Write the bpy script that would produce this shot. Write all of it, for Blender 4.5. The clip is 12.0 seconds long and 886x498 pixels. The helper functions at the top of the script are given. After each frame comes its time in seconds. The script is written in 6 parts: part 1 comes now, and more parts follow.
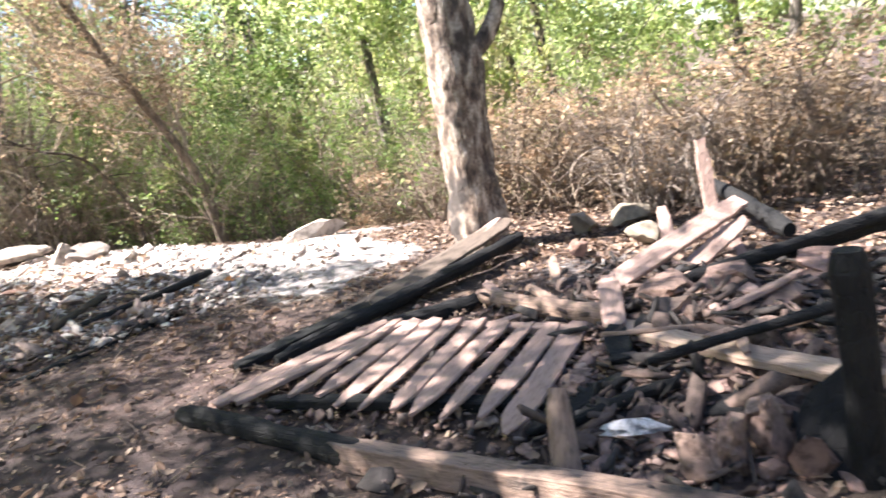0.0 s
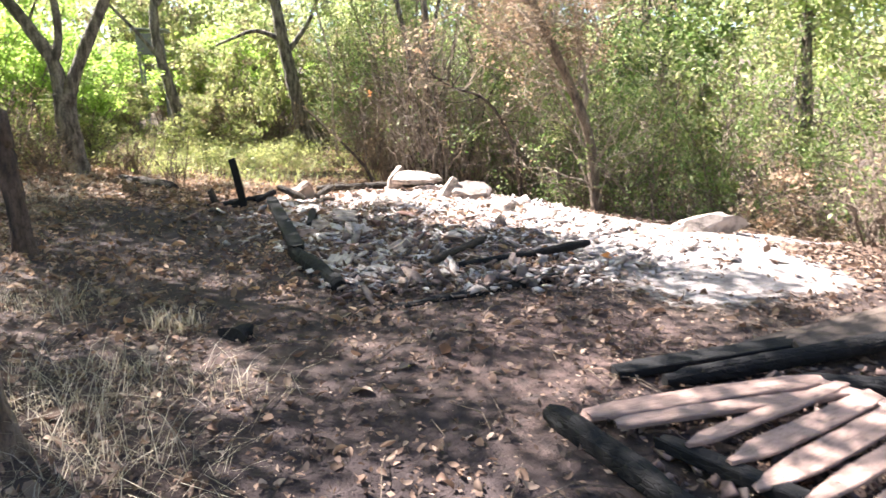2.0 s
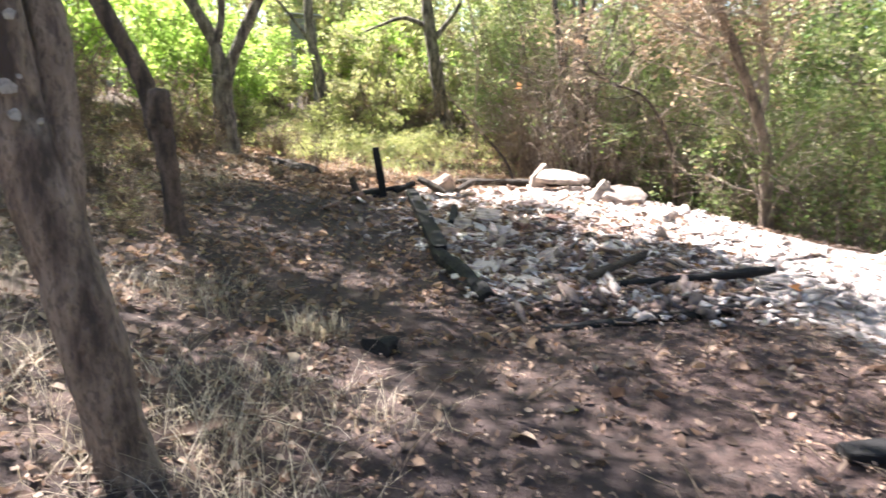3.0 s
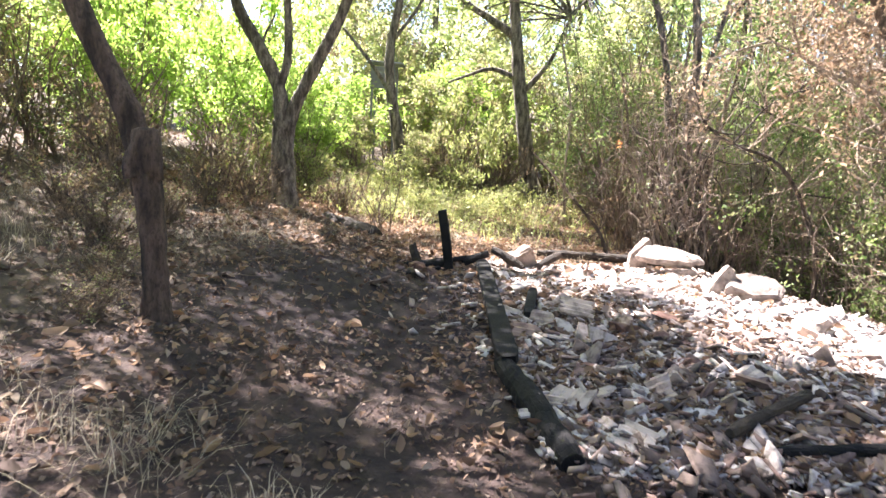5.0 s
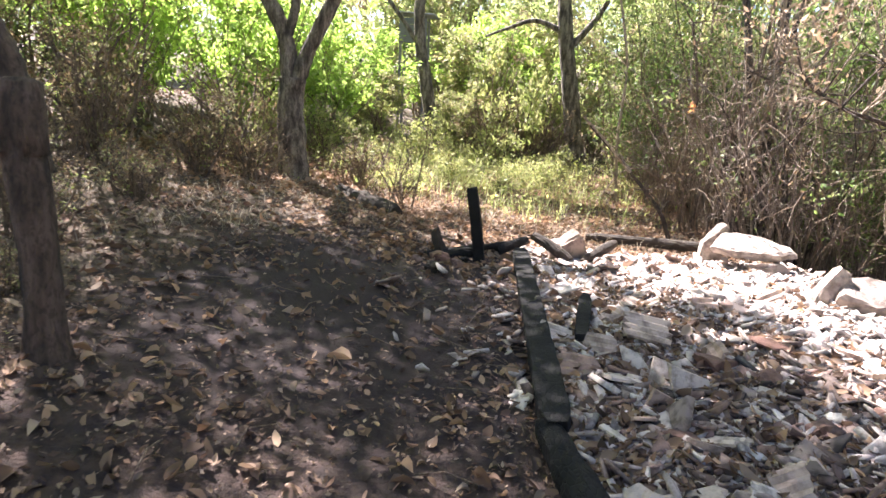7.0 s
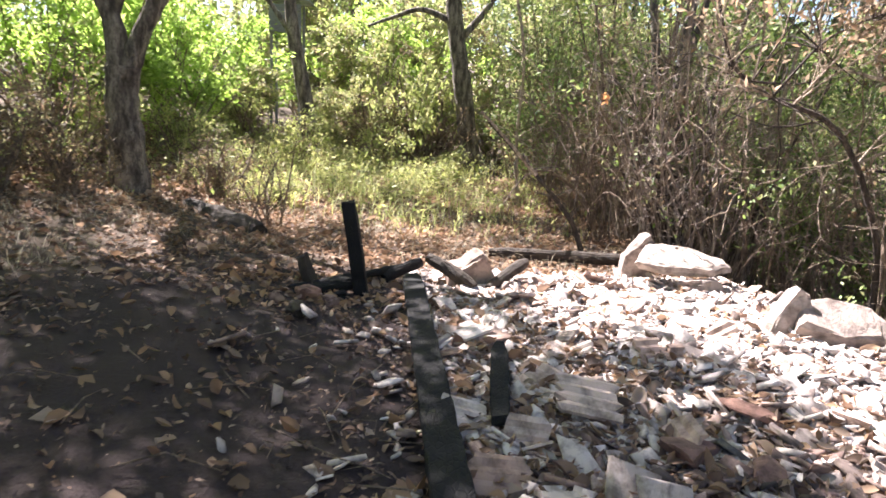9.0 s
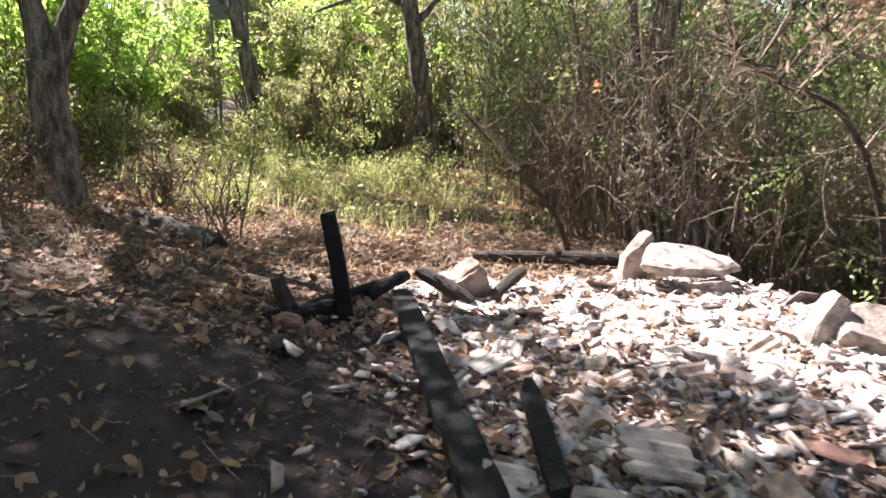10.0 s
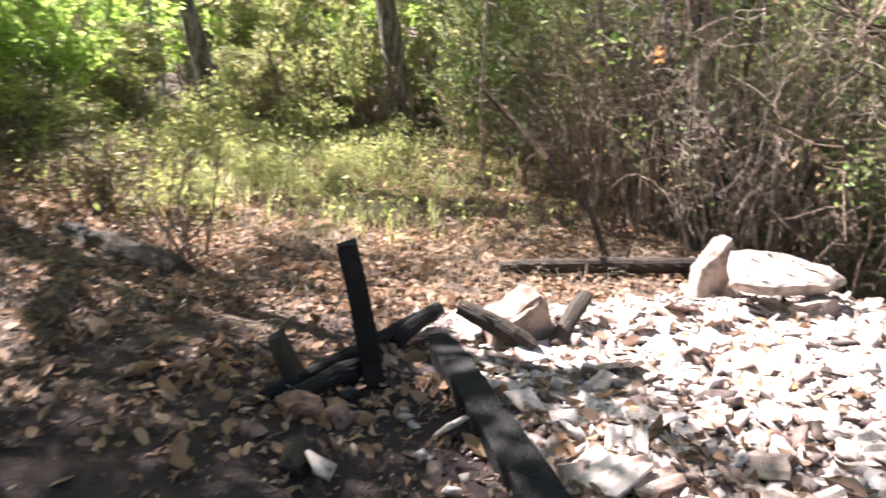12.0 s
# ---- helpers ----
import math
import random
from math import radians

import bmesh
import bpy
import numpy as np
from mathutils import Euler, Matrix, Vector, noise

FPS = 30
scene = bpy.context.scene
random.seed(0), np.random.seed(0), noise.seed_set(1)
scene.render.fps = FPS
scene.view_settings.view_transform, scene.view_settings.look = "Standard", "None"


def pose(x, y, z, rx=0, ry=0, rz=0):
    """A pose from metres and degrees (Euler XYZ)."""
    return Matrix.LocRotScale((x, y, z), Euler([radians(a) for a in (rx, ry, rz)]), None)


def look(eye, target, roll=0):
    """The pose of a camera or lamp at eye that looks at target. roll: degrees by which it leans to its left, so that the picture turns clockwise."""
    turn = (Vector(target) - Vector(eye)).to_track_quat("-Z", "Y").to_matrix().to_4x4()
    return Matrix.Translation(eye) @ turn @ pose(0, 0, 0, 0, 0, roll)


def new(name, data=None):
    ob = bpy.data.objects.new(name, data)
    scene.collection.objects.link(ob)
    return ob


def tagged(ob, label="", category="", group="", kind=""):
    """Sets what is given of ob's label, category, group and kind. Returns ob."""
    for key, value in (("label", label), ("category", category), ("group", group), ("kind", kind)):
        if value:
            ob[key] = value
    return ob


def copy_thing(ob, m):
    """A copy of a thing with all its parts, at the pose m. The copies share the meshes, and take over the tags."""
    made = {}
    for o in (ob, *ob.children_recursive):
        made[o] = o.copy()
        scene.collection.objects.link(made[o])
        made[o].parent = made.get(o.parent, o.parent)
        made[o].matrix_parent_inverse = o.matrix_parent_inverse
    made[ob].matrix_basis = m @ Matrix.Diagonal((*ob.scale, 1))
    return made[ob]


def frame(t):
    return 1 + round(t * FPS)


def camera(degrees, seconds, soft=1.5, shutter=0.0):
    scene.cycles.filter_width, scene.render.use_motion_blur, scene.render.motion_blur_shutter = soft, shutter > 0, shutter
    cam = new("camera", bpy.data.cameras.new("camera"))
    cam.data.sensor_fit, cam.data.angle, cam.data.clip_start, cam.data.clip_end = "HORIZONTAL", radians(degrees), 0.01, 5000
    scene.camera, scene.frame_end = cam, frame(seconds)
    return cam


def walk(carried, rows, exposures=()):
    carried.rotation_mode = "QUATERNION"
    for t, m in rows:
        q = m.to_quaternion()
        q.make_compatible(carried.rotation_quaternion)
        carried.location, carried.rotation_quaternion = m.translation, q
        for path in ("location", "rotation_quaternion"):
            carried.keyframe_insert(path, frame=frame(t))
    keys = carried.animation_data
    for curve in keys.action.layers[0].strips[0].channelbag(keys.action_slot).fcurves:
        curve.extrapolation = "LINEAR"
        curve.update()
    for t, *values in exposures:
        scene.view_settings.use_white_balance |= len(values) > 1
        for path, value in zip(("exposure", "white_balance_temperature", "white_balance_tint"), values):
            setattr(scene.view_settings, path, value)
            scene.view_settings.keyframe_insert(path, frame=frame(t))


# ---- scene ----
cam = camera(66.9, 12.0, soft=1.5, shutter=0.35)
PATH = [
    (0, (0.301, -3.62, 1.463), (1.634, -2.195, 1.025), -10.4),
    (0.5, (0.269, -3.408, 1.479), (1.383, -1.804, 1.048), -9.4),
    (0.8, (0.228, -3.275, 1.462), (1.198, -1.586, 1.005), -6.8),
    (1, (0.251, -3.179, 1.478), (1.121, -1.446, 0.986), -6.3),
    (1.5, (0.348, -2.947, 1.473), (0.992, -1.113, 1.002), -3.2),
    (2, (0.334, -2.686, 1.47), (0.807, -0.788, 1.049), -1.7),
    (2.5, (0.242, -2.423, 1.491), (0.598, -0.504, 1.058), 0.9),
    (3, (0.152, -2.07, 1.5), (0.27, -0.123, 1.058), 0.6),
    (3.5, (0.132, -1.758, 1.495), (0.017, 0.199, 1.099), 0.3),
    (3.7, (0.158, -1.593, 1.486), (0.132, 0.373, 1.12), 1.5),
    (5.3, (0.342, -0.003, 1.502), (0.197, 1.97, 1.215), 2.8),
    (5.5, (0.351, 0.161, 1.51), (0.208, 2.136, 1.225), 2.5),
    (6, (0.352, 0.615, 1.485), (0.141, 2.582, 1.191), 3.4),
    (6.5, (0.308, 0.979, 1.481), (0.059, 2.931, 1.125), 3.3),
    (6.7, (0.298, 1.109, 1.511), (0.05, 3.054, 1.116), 3.3),
    (8.3, (0.253, 2.221, 1.425), (0.228, 4.178, 1.015), 2.3),
    (8.5, (0.269, 2.38, 1.419), (0.273, 4.337, 1.006), 2.6),
    (9, (0.317, 2.776, 1.443), (0.389, 4.737, 1.059), 2.7),
    (9.5, (0.241, 3.049, 1.464), (0.447, 4.999, 1.073), 2.7),
    (10, (-0.015, 3.465, 1.502), (0.219, 5.407, 1.083), 1.3),
    (10.5, (-0.126, 3.88, 1.48), (-0.054, 5.832, 1.051), 0.2),
    (11, (-0.329, 4.277, 1.521), (-0.405, 6.224, 1.071), 0.7),
    (11.5, (-0.475, 4.563, 1.559), (-0.428, 6.506, 1.087), 1.7),
    (12, (-0.435, 4.921, 1.564), (-0.052, 6.817, 1.055), 0.6),
]
walk(cam, [(t, look(eye, target, roll)) for t, eye, target, roll in PATH],
     exposures=[(0, 2.68, 6500, 13), (2.5, 2.80, 6500, 16), (3.5, 2.85, 6500, 16), (5.5, 2.90, 6500, 20), (6.5, 2.75, 6500, 20), (8.5, 2.63, 6500, 20), (9.5, 2.35, 6500, 20), (10.5, 2.11, 6500, 20), (11.2, 2.31, 6500, 20), (12, 2.49, 6500, 20)])

# ---------------------------------------------------------------- light
SUN_TURN = radians(45)          # to the left of +y
SUN_UP = radians(50)
to_sun = Vector((-math.sin(SUN_TURN) * math.cos(SUN_UP), math.cos(SUN_TURN) * math.cos(SUN_UP), math.sin(SUN_UP)))
world = bpy.data.worlds.new("sky")
scene.world = world
world.use_nodes = True
wn = world.node_tree
sky = wn.nodes.new("ShaderNodeTexSky")
sky.sky_type = "NISHITA"
sky.sun_disc = False
sky.sun_elevation = SUN_UP
sky.sun_rotation = -SUN_TURN
sky.dust_density = 0.6
wn.nodes["Background"].inputs["Strength"].default_value = 0.05
wn.links.new(sky.outputs["Color"], wn.nodes["Background"].inputs["Color"])
lamp = bpy.data.lights.new("sun", "SUN")
lamp.energy, lamp.angle, lamp.color = 5.0, radians(0.6), (1.0, 0.955, 0.91)
sun = new("sun", lamp)
sun.matrix_world = look(to_sun * 50, (0, 0, 0))


# ---------------------------------------------------------------- materials
def shader(name):
    m = bpy.data.materials.new(name)
    m.use_nodes = True
    nt = m.node_tree
    return m, nt, nt.nodes["Principled BSDF"]


def add(nt, kind, **values):
    n = nt.nodes.new(kind)
    for key, value in values.items():
        n.inputs[key].default_value = value
    return n


def ramp(nt, source, stops):
    r = nt.nodes.new("ShaderNodeValToRGB")
    el = r.color_ramp.elements
    while len(el) < len(stops):
        el.new(0.5)
    for e, (p, c) in zip(el, stops):
        e.position, e.color = p, (*c, 1)
    nt.links.new(source, r.inputs["Fac"])
    return r.outputs["Color"]


def mix(nt, fac, a, b):
    n = nt.nodes.new("ShaderNodeMix")
    n.data_type = "RGBA"
    for sock, v in ((n.inputs["Factor"], fac), (n.inputs["A"], a), (n.inputs["B"], b)):
        if isinstance(v, (int, float)):
            sock.default_value = v
        elif isinstance(v, tuple):
            sock.default_value = (*v, 1)
        else:
            nt.links.new(v, sock)
    return n.outputs["Result"]


def noise_of(nt, scale, detail=4.0, stretch=None, source="Object"):
    tc = nt.nodes.new("ShaderNodeTexCoord")
    out = tc.outputs[source]
    if stretch:
        mp = nt.nodes.new("ShaderNodeMapping")
        mp.inputs["Scale"].default_value = stretch
        nt.links.new(out, mp.inputs["Vector"])
        out = mp.outputs["Vector"]
    n = add(nt, "ShaderNodeTexNoise", Scale=scale, Detail=detail, Roughness=0.62)
    nt.links.new(out, n.inputs["Vector"])
    return n.outputs["Fac"]


def bump(nt, bsdf, height, strength, distance):
    b = add(nt, "ShaderNodeBump", Strength=strength, Distance=distance)
    nt.links.new(height, b.inputs["Height"])
    nt.links.new(b.outputs["Normal"], bsdf.inputs["Normal"])


def leaf_material(name, colours, translucent=0.45, rough=0.55, clumped=0.8):
    """Thin leaves: coloured piece by piece and clump by clump, letting light through."""
    m, nt, b = shader(name)
    geo = nt.nodes.new("ShaderNodeNewGeometry")
    col = ramp(nt, geo.outputs["Random Per Island"], [(i / (len(colours) - 1), c) for i, c in enumerate(colours)])
    # Slow noise paints shaded gaps and sunlit clumps into the leaf colour.
    clump_shade = ramp(nt, noise_of(nt, 1.6, 3), [(0.36, (0.40, 0.44, 0.40)), (0.5, (0.88, 0.9, 0.85)), (0.62, (1.35, 1.3, 1.2))])
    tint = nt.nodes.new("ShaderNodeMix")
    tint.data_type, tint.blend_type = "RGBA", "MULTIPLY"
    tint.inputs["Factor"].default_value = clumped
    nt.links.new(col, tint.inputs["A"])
    nt.links.new(clump_shade, tint.inputs["B"])
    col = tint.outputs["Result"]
    nt.links.new(col, b.inputs["Base Color"])
    b.inputs["Roughness"].default_value = rough
    tr = nt.nodes.new("ShaderNodeBsdfTranslucent")
    nt.links.new(col, tr.inputs["Color"])
    mx = nt.nodes.new("ShaderNodeMixShader")
    mx.inputs["Fac"].default_value = translucent
    nt.links.new(b.outputs["BSDF"], mx.inputs[1])
    nt.links.new(tr.outputs["BSDF"], mx.inputs[2])
    nt.links.new(mx.outputs["Shader"], nt.nodes["Material Output"].inputs["Surface"])
    return m


def wood_material(name, light, dark, char, char_from, grain=(3, 3, 30), rough=0.85, bumped=0.6):
    """Weathered wood with grain along local z, and charred patches where a slow noise passes char_from."""
    m, nt, b = shader(name)
    g = noise_of(nt, 7.0, 6, (grain[0] * 3, grain[1] * 3, grain[2] * 0.05))
    base = ramp(nt, g, [(0.3, dark), (0.55, light), (0.75, tuple(v * 0.8 for v in light))])
    slow = noise_of(nt, 2.2, 5)
    fine = noise_of(nt, 22, 5)
    mask = ramp(nt, slow, [(char_from - 0.05, (0, 0, 0)), (char_from + 0.07, (1, 1, 1))])
    burnt = mix(nt, fine, tuple(v * 0.6 for v in char), tuple(v * 1.6 for v in char))
    nt.links.new(mix(nt, mask, base, burnt), b.inputs["Base Color"])
    b.inputs["Roughness"].default_value = rough
    add_h = nt.nodes.new("ShaderNodeMath")
    add_h.operation = "ADD"
    nt.links.new(g, add_h.inputs[0])
    nt.links.new(fine, add_h.inputs[1])
    bump(nt, b, add_h.outputs[0], bumped, 0.02)
    return m


def char_material():
    """Black charcoal, cracked into small blocks, with a dull sheen and grey ash dust."""
    m, nt, b = shader("charcoal")
    tc = nt.nodes.new("ShaderNodeTexCoord")
    mp = nt.nodes.new("ShaderNodeMapping")
    mp.inputs["Scale"].default_value = (1, 1, 0.45)
    nt.links.new(tc.outputs["Object"], mp.inputs["Vector"])
    v = nt.nodes.new("ShaderNodeTexVoronoi")
    v.feature = "DISTANCE_TO_EDGE"
    v.inputs["Scale"].default_value = 38
    nt.links.new(mp.outputs["Vector"], v.inputs["Vector"])
    dust = noise_of(nt, 5, 6)
    col = ramp(nt, dust, [(0.35, (0.008, 0.008, 0.009)), (0.6, (0.015, 0.0145, 0.0145)), (0.88, (0.032, 0.030, 0.029))])
    nt.links.new(col, b.inputs["Base Color"])
    b.inputs["Roughness"].default_value = 0.8
    b.inputs["Specular IOR Level"].default_value = 0.25
    h = ramp(nt, v.outputs["Distance"], [(0.0, (0, 0, 0)), (0.12, (1, 1, 1))])
    bump(nt, b, h, 0.5, 0.008)
    return m


def bark_material(name, light, mid, dark, patch=None, fissure=9.0):
    m, nt, b = shader(name)
    f = noise_of(nt, fissure, 7, (1, 1, 0.28))
    s = noise_of(nt, 1.7, 4)
    col = ramp(nt, f, [(0.36, dark), (0.48, mid), (0.60, light)])
    if patch:
        col = mix(nt, ramp(nt, s, [(0.5, (0, 0, 0)), (0.6, (1, 1, 1))]), col, patch)
    nt.links.new(col, b.inputs["Base Color"])
    b.inputs["Roughness"].default_value = 0.9
    fine = noise_of(nt, fissure * 4.5, 5, (1, 1, 0.5))
    col = mix(nt, ramp(nt, fine, [(0.4, (0, 0, 0)), (0.5, (1, 1, 1))]), mix(nt, 0.55, col, dark), col)
    nt.links.new(col, b.inputs["Base Color"])
    h = nt.nodes.new("ShaderNodeMath")
    h.operation = "MULTIPLY_ADD"
    nt.links.new(fine, h.inputs[0])
    h.inputs[1].default_value = 0.35
    nt.links.new(f, h.inputs[2])
    bump(nt, b, h.outputs[0], 1.0, 0.06)
    return m


def mineral_material(name, colours, scale=9.0, rough=0.9, by_object=True, strength=0.5):
    """Stone, burnt clay or tile: tinted piece by piece, with stains and grain."""
    m, nt, b = shader(name)
    if by_object:
        r = nt.nodes.new("ShaderNodeObjectInfo").outputs["Random"]
    else:
        r = nt.nodes.new("ShaderNodeNewGeometry").outputs["Random Per Island"]
    col = ramp(nt, r, [(i / (len(colours) - 1), c) for i, c in enumerate(colours)])
    n1 = noise_of(nt, scale, 6)
    n2 = noise_of(nt, scale * 6, 3)
    stain = ramp(nt, n1, [(0.36, (0.35, 0.33, 0.32)), (0.55, (1, 1, 1))])
    mul = nt.nodes.new("ShaderNodeMix")
    mul.data_type, mul.blend_type = "RGBA", "MULTIPLY"
    mul.inputs["Factor"].default_value = 0.85
    nt.links.new(col, mul.inputs["A"])
    nt.links.new(stain, mul.inputs["B"])
    nt.links.new(mul.outputs["Result"], b.inputs["Base Color"])
    b.inputs["Roughness"].default_value = rough
    bump(nt, b, n2, strength, 0.01)
    return m


def ground_material():
    m, nt, b = shader("burnt_soil")
    n_fine, n_mid, n_big = noise_of(nt, 45, 6), noise_of(nt, 9, 6), noise_of(nt, 1.3, 5)
    soil = mix(nt, ramp(nt, n_mid, [(0.4, (0, 0, 0)), (0.62, (1, 1, 1))]), (0.037, 0.0245, 0.0215), (0.084, 0.053, 0.043))
    earth = mix(nt, n_fine, (0.05, 0.03, 0.026), (0.12, 0.074, 0.063))
    straw = mix(nt, n_fine, (0.04, 0.030, 0.022), (0.16, 0.115, 0.078))
    ash = mix(nt, ramp(nt, n_mid, [(0.38, (0, 0, 0)), (0.58, (1, 1, 1))]), (0.22, 0.188, 0.175), (0.43, 0.385, 0.36))

    def mask(name):
        a = nt.nodes.new("ShaderNodeAttribute")
        a.attribute_name = name
        s = nt.nodes.new("ShaderNodeMath")
        s.operation = "MULTIPLY_ADD"
        nt.links.new(n_mid, s.inputs[0])
        s.inputs[1].default_value = 0.9
        nt.links.new(a.outputs["Fac"], s.inputs[2])
        return ramp(nt, s.outputs[0], [(0.72, (0, 0, 0)), (1.0, (1, 1, 1))])

    col = mix(nt, mask("earth"), soil, earth)
    col = mix(nt, mask("straw"), col, straw)
    col = mix(nt, mask("soot_shade"), col, mix(nt, n_fine, (0.026, 0.0165, 0.0165), (0.055, 0.036, 0.034)))
    col = mix(nt, mask("ash"), col, ash)
    nt.links.new(col, b.inputs["Base Color"])
    b.inputs["Roughness"].default_value = 0.95
    h = nt.nodes.new("ShaderNodeMath")
    h.operation = "ADD"
    nt.links.new(n_fine, h.inputs[0])
    nt.links.new(n_mid, h.inputs[1])
    bump(nt, b, h.outputs[0], 0.9, 0.035)
    return m


GROUND = ground_material()
CHAR = char_material()
PLANK = wood_material("scorched_board", (0.40, 0.27, 0.225), (0.20, 0.13, 0.108), (0.025, 0.022, 0.021), 0.60)
PLANK_PALE = wood_material("pale_board", (0.43, 0.31, 0.235), (0.25, 0.17, 0.125), (0.03, 0.026, 0.024), 0.66)
HALF_CHAR = wood_material("half_charred_beam", (0.31, 0.21, 0.16), (0.14, 0.092, 0.072), (0.018, 0.017, 0.017), 0.55)
OLD_WOOD = wood_material("old_dead_wood", (0.115, 0.085, 0.066), (0.06, 0.044, 0.035), (0.04, 0.03, 0.025), 0.62)
ROTTEN = wood_material("rotten_wood", (0.06, 0.045, 0.032), (0.03, 0.023, 0.017), (0.02, 0.016, 0.014), 0.5, bumped=1.0)
BARK_MAIN = bark_material("scorched_bark", (0.64, 0.54, 0.45), (0.30, 0.215, 0.165), (0.05, 0.036, 0.03), (0.075, 0.062, 0.056), 17.0)
BARK_GREY = bark_material("grey_bark", (0.30, 0.26, 0.22), (0.14, 0.118, 0.10), (0.045, 0.036, 0.03), None, 12.0)
BARK_NEAR = bark_material("lichen_bark", (0.29, 0.22, 0.17), (0.18, 0.13, 0.10), (0.06, 0.043, 0.035), (0.25, 0.205, 0.17), 11.0)
BARK_STUMP = bark_material("stump_bark", (0.15, 0.105, 0.083), (0.085, 0.058, 0.046), (0.028, 0.021, 0.018), None, 10.0)
LICHEN = mineral_material("lichen", [(0.33, 0.3, 0.276), (0.372, 0.348, 0.318)], 30)
TWIG_GREY = bark_material("grey_twig", (0.47, 0.40, 0.345), (0.30, 0.245, 0.205), (0.13, 0.10, 0.083), None, 20.0)
TWIG_DARK = bark_material("dark_twig", (0.13, 0.10, 0.08), (0.075, 0.056, 0.045), (0.035, 0.027, 0.022), None, 20.0)
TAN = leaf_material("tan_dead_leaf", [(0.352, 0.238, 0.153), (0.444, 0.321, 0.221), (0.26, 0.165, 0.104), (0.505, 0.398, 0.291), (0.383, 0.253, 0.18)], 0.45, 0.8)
TWIG_PALE = bark_material("pale_twig", (0.50, 0.41, 0.32), (0.38, 0.30, 0.23), (0.20, 0.15, 0.11), None, 20.0)
TWIG_BROWN = bark_material("brown_twig", (0.30, 0.23, 0.17), (0.20, 0.15, 0.11), (0.09, 0.065, 0.05), None, 20.0)
TILE = mineral_material("ash_dusted_tile", [(0.505, 0.403, 0.338), (0.687, 0.612, 0.55), (0.453, 0.315, 0.254), (0.705, 0.63, 0.567), (0.362, 0.245, 0.194), (0.525, 0.429, 0.363)], 12)
CHIP = mineral_material("ash_dusted_chip", [(0.482, 0.406, 0.36), (0.772, 0.716, 0.676), (0.289, 0.208, 0.175), (0.714, 0.651, 0.611), (0.406, 0.292, 0.241), (0.0676, 0.0564, 0.0517), (0.754, 0.687, 0.648), (0.541, 0.453, 0.407), (0.656, 0.584, 0.546), (0.232, 0.17, 0.143), (0.772, 0.707, 0.666)], 14, by_object=False)
CLAY_CRUMB = mineral_material("clay_crumb", [(0.238, 0.151, 0.123), (0.084, 0.0644, 0.0574), (0.336, 0.217, 0.179), (0.042, 0.0364, 0.035), (0.42, 0.308, 0.259)], 14, by_object=False)
CHAR_SPLINTER = mineral_material("char_splinter", [(0.02, 0.018, 0.018), (0.05, 0.04, 0.036), (0.2, 0.135, 0.11), (0.015, 0.014, 0.014)], 20, by_object=False)
BRICK = mineral_material("red_clay", [(0.255, 0.14, 0.106), (0.289, 0.17, 0.132), (0.221, 0.128, 0.102)], 10)
CLOD = mineral_material("burnt_clay", [(0.241, 0.155, 0.129), (0.333, 0.218, 0.178), (0.149, 0.0978, 0.0828), (0.0575, 0.046, 0.0425)], 14, strength=0.9)
CLAY_STRAW = mineral_material("clay_with_straw", [(0.27, 0.18, 0.145), (0.34, 0.235, 0.185), (0.22, 0.14, 0.115)], 24, strength=1.0)
STONE = mineral_material("pale_stone", [(0.364, 0.302, 0.269), (0.408, 0.346, 0.302), (0.311, 0.254, 0.222)], 8, strength=0.9)
STONE_BROWN = mineral_material("brownish_stone", [(0.30, 0.22, 0.18), (0.36, 0.27, 0.22), (0.26, 0.19, 0.16)], 8)
STONE_WARM = mineral_material("yellowish_stone", [(0.275, 0.231, 0.176), (0.253, 0.209, 0.165)], 6)
FIBRE = mineral_material("ash_fibre", [(0.62, 0.61, 0.64), (0.54, 0.53, 0.56), (0.66, 0.64, 0.66)], 34, strength=0.9)
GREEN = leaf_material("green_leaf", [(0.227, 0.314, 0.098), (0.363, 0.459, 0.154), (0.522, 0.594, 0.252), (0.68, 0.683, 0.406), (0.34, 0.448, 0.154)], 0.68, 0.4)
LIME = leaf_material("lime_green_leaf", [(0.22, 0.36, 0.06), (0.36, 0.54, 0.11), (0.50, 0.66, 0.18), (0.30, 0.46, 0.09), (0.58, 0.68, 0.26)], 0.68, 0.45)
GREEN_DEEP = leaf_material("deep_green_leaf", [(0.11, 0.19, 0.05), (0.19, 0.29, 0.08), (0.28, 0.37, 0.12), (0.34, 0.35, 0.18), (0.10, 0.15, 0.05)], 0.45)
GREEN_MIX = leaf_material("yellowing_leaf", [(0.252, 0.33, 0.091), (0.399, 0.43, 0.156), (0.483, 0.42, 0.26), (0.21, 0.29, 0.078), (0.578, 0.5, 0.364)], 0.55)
DRY = leaf_material("dry_leaf", [(0.26, 0.17, 0.105), (0.37, 0.265, 0.17), (0.18, 0.115, 0.075), (0.46, 0.35, 0.24), (0.30, 0.20, 0.115)], 0.35, 0.8)
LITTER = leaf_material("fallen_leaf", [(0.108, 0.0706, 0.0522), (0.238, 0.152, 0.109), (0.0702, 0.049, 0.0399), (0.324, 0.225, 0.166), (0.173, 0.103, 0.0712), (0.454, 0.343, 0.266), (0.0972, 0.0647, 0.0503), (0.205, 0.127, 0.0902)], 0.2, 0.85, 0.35)
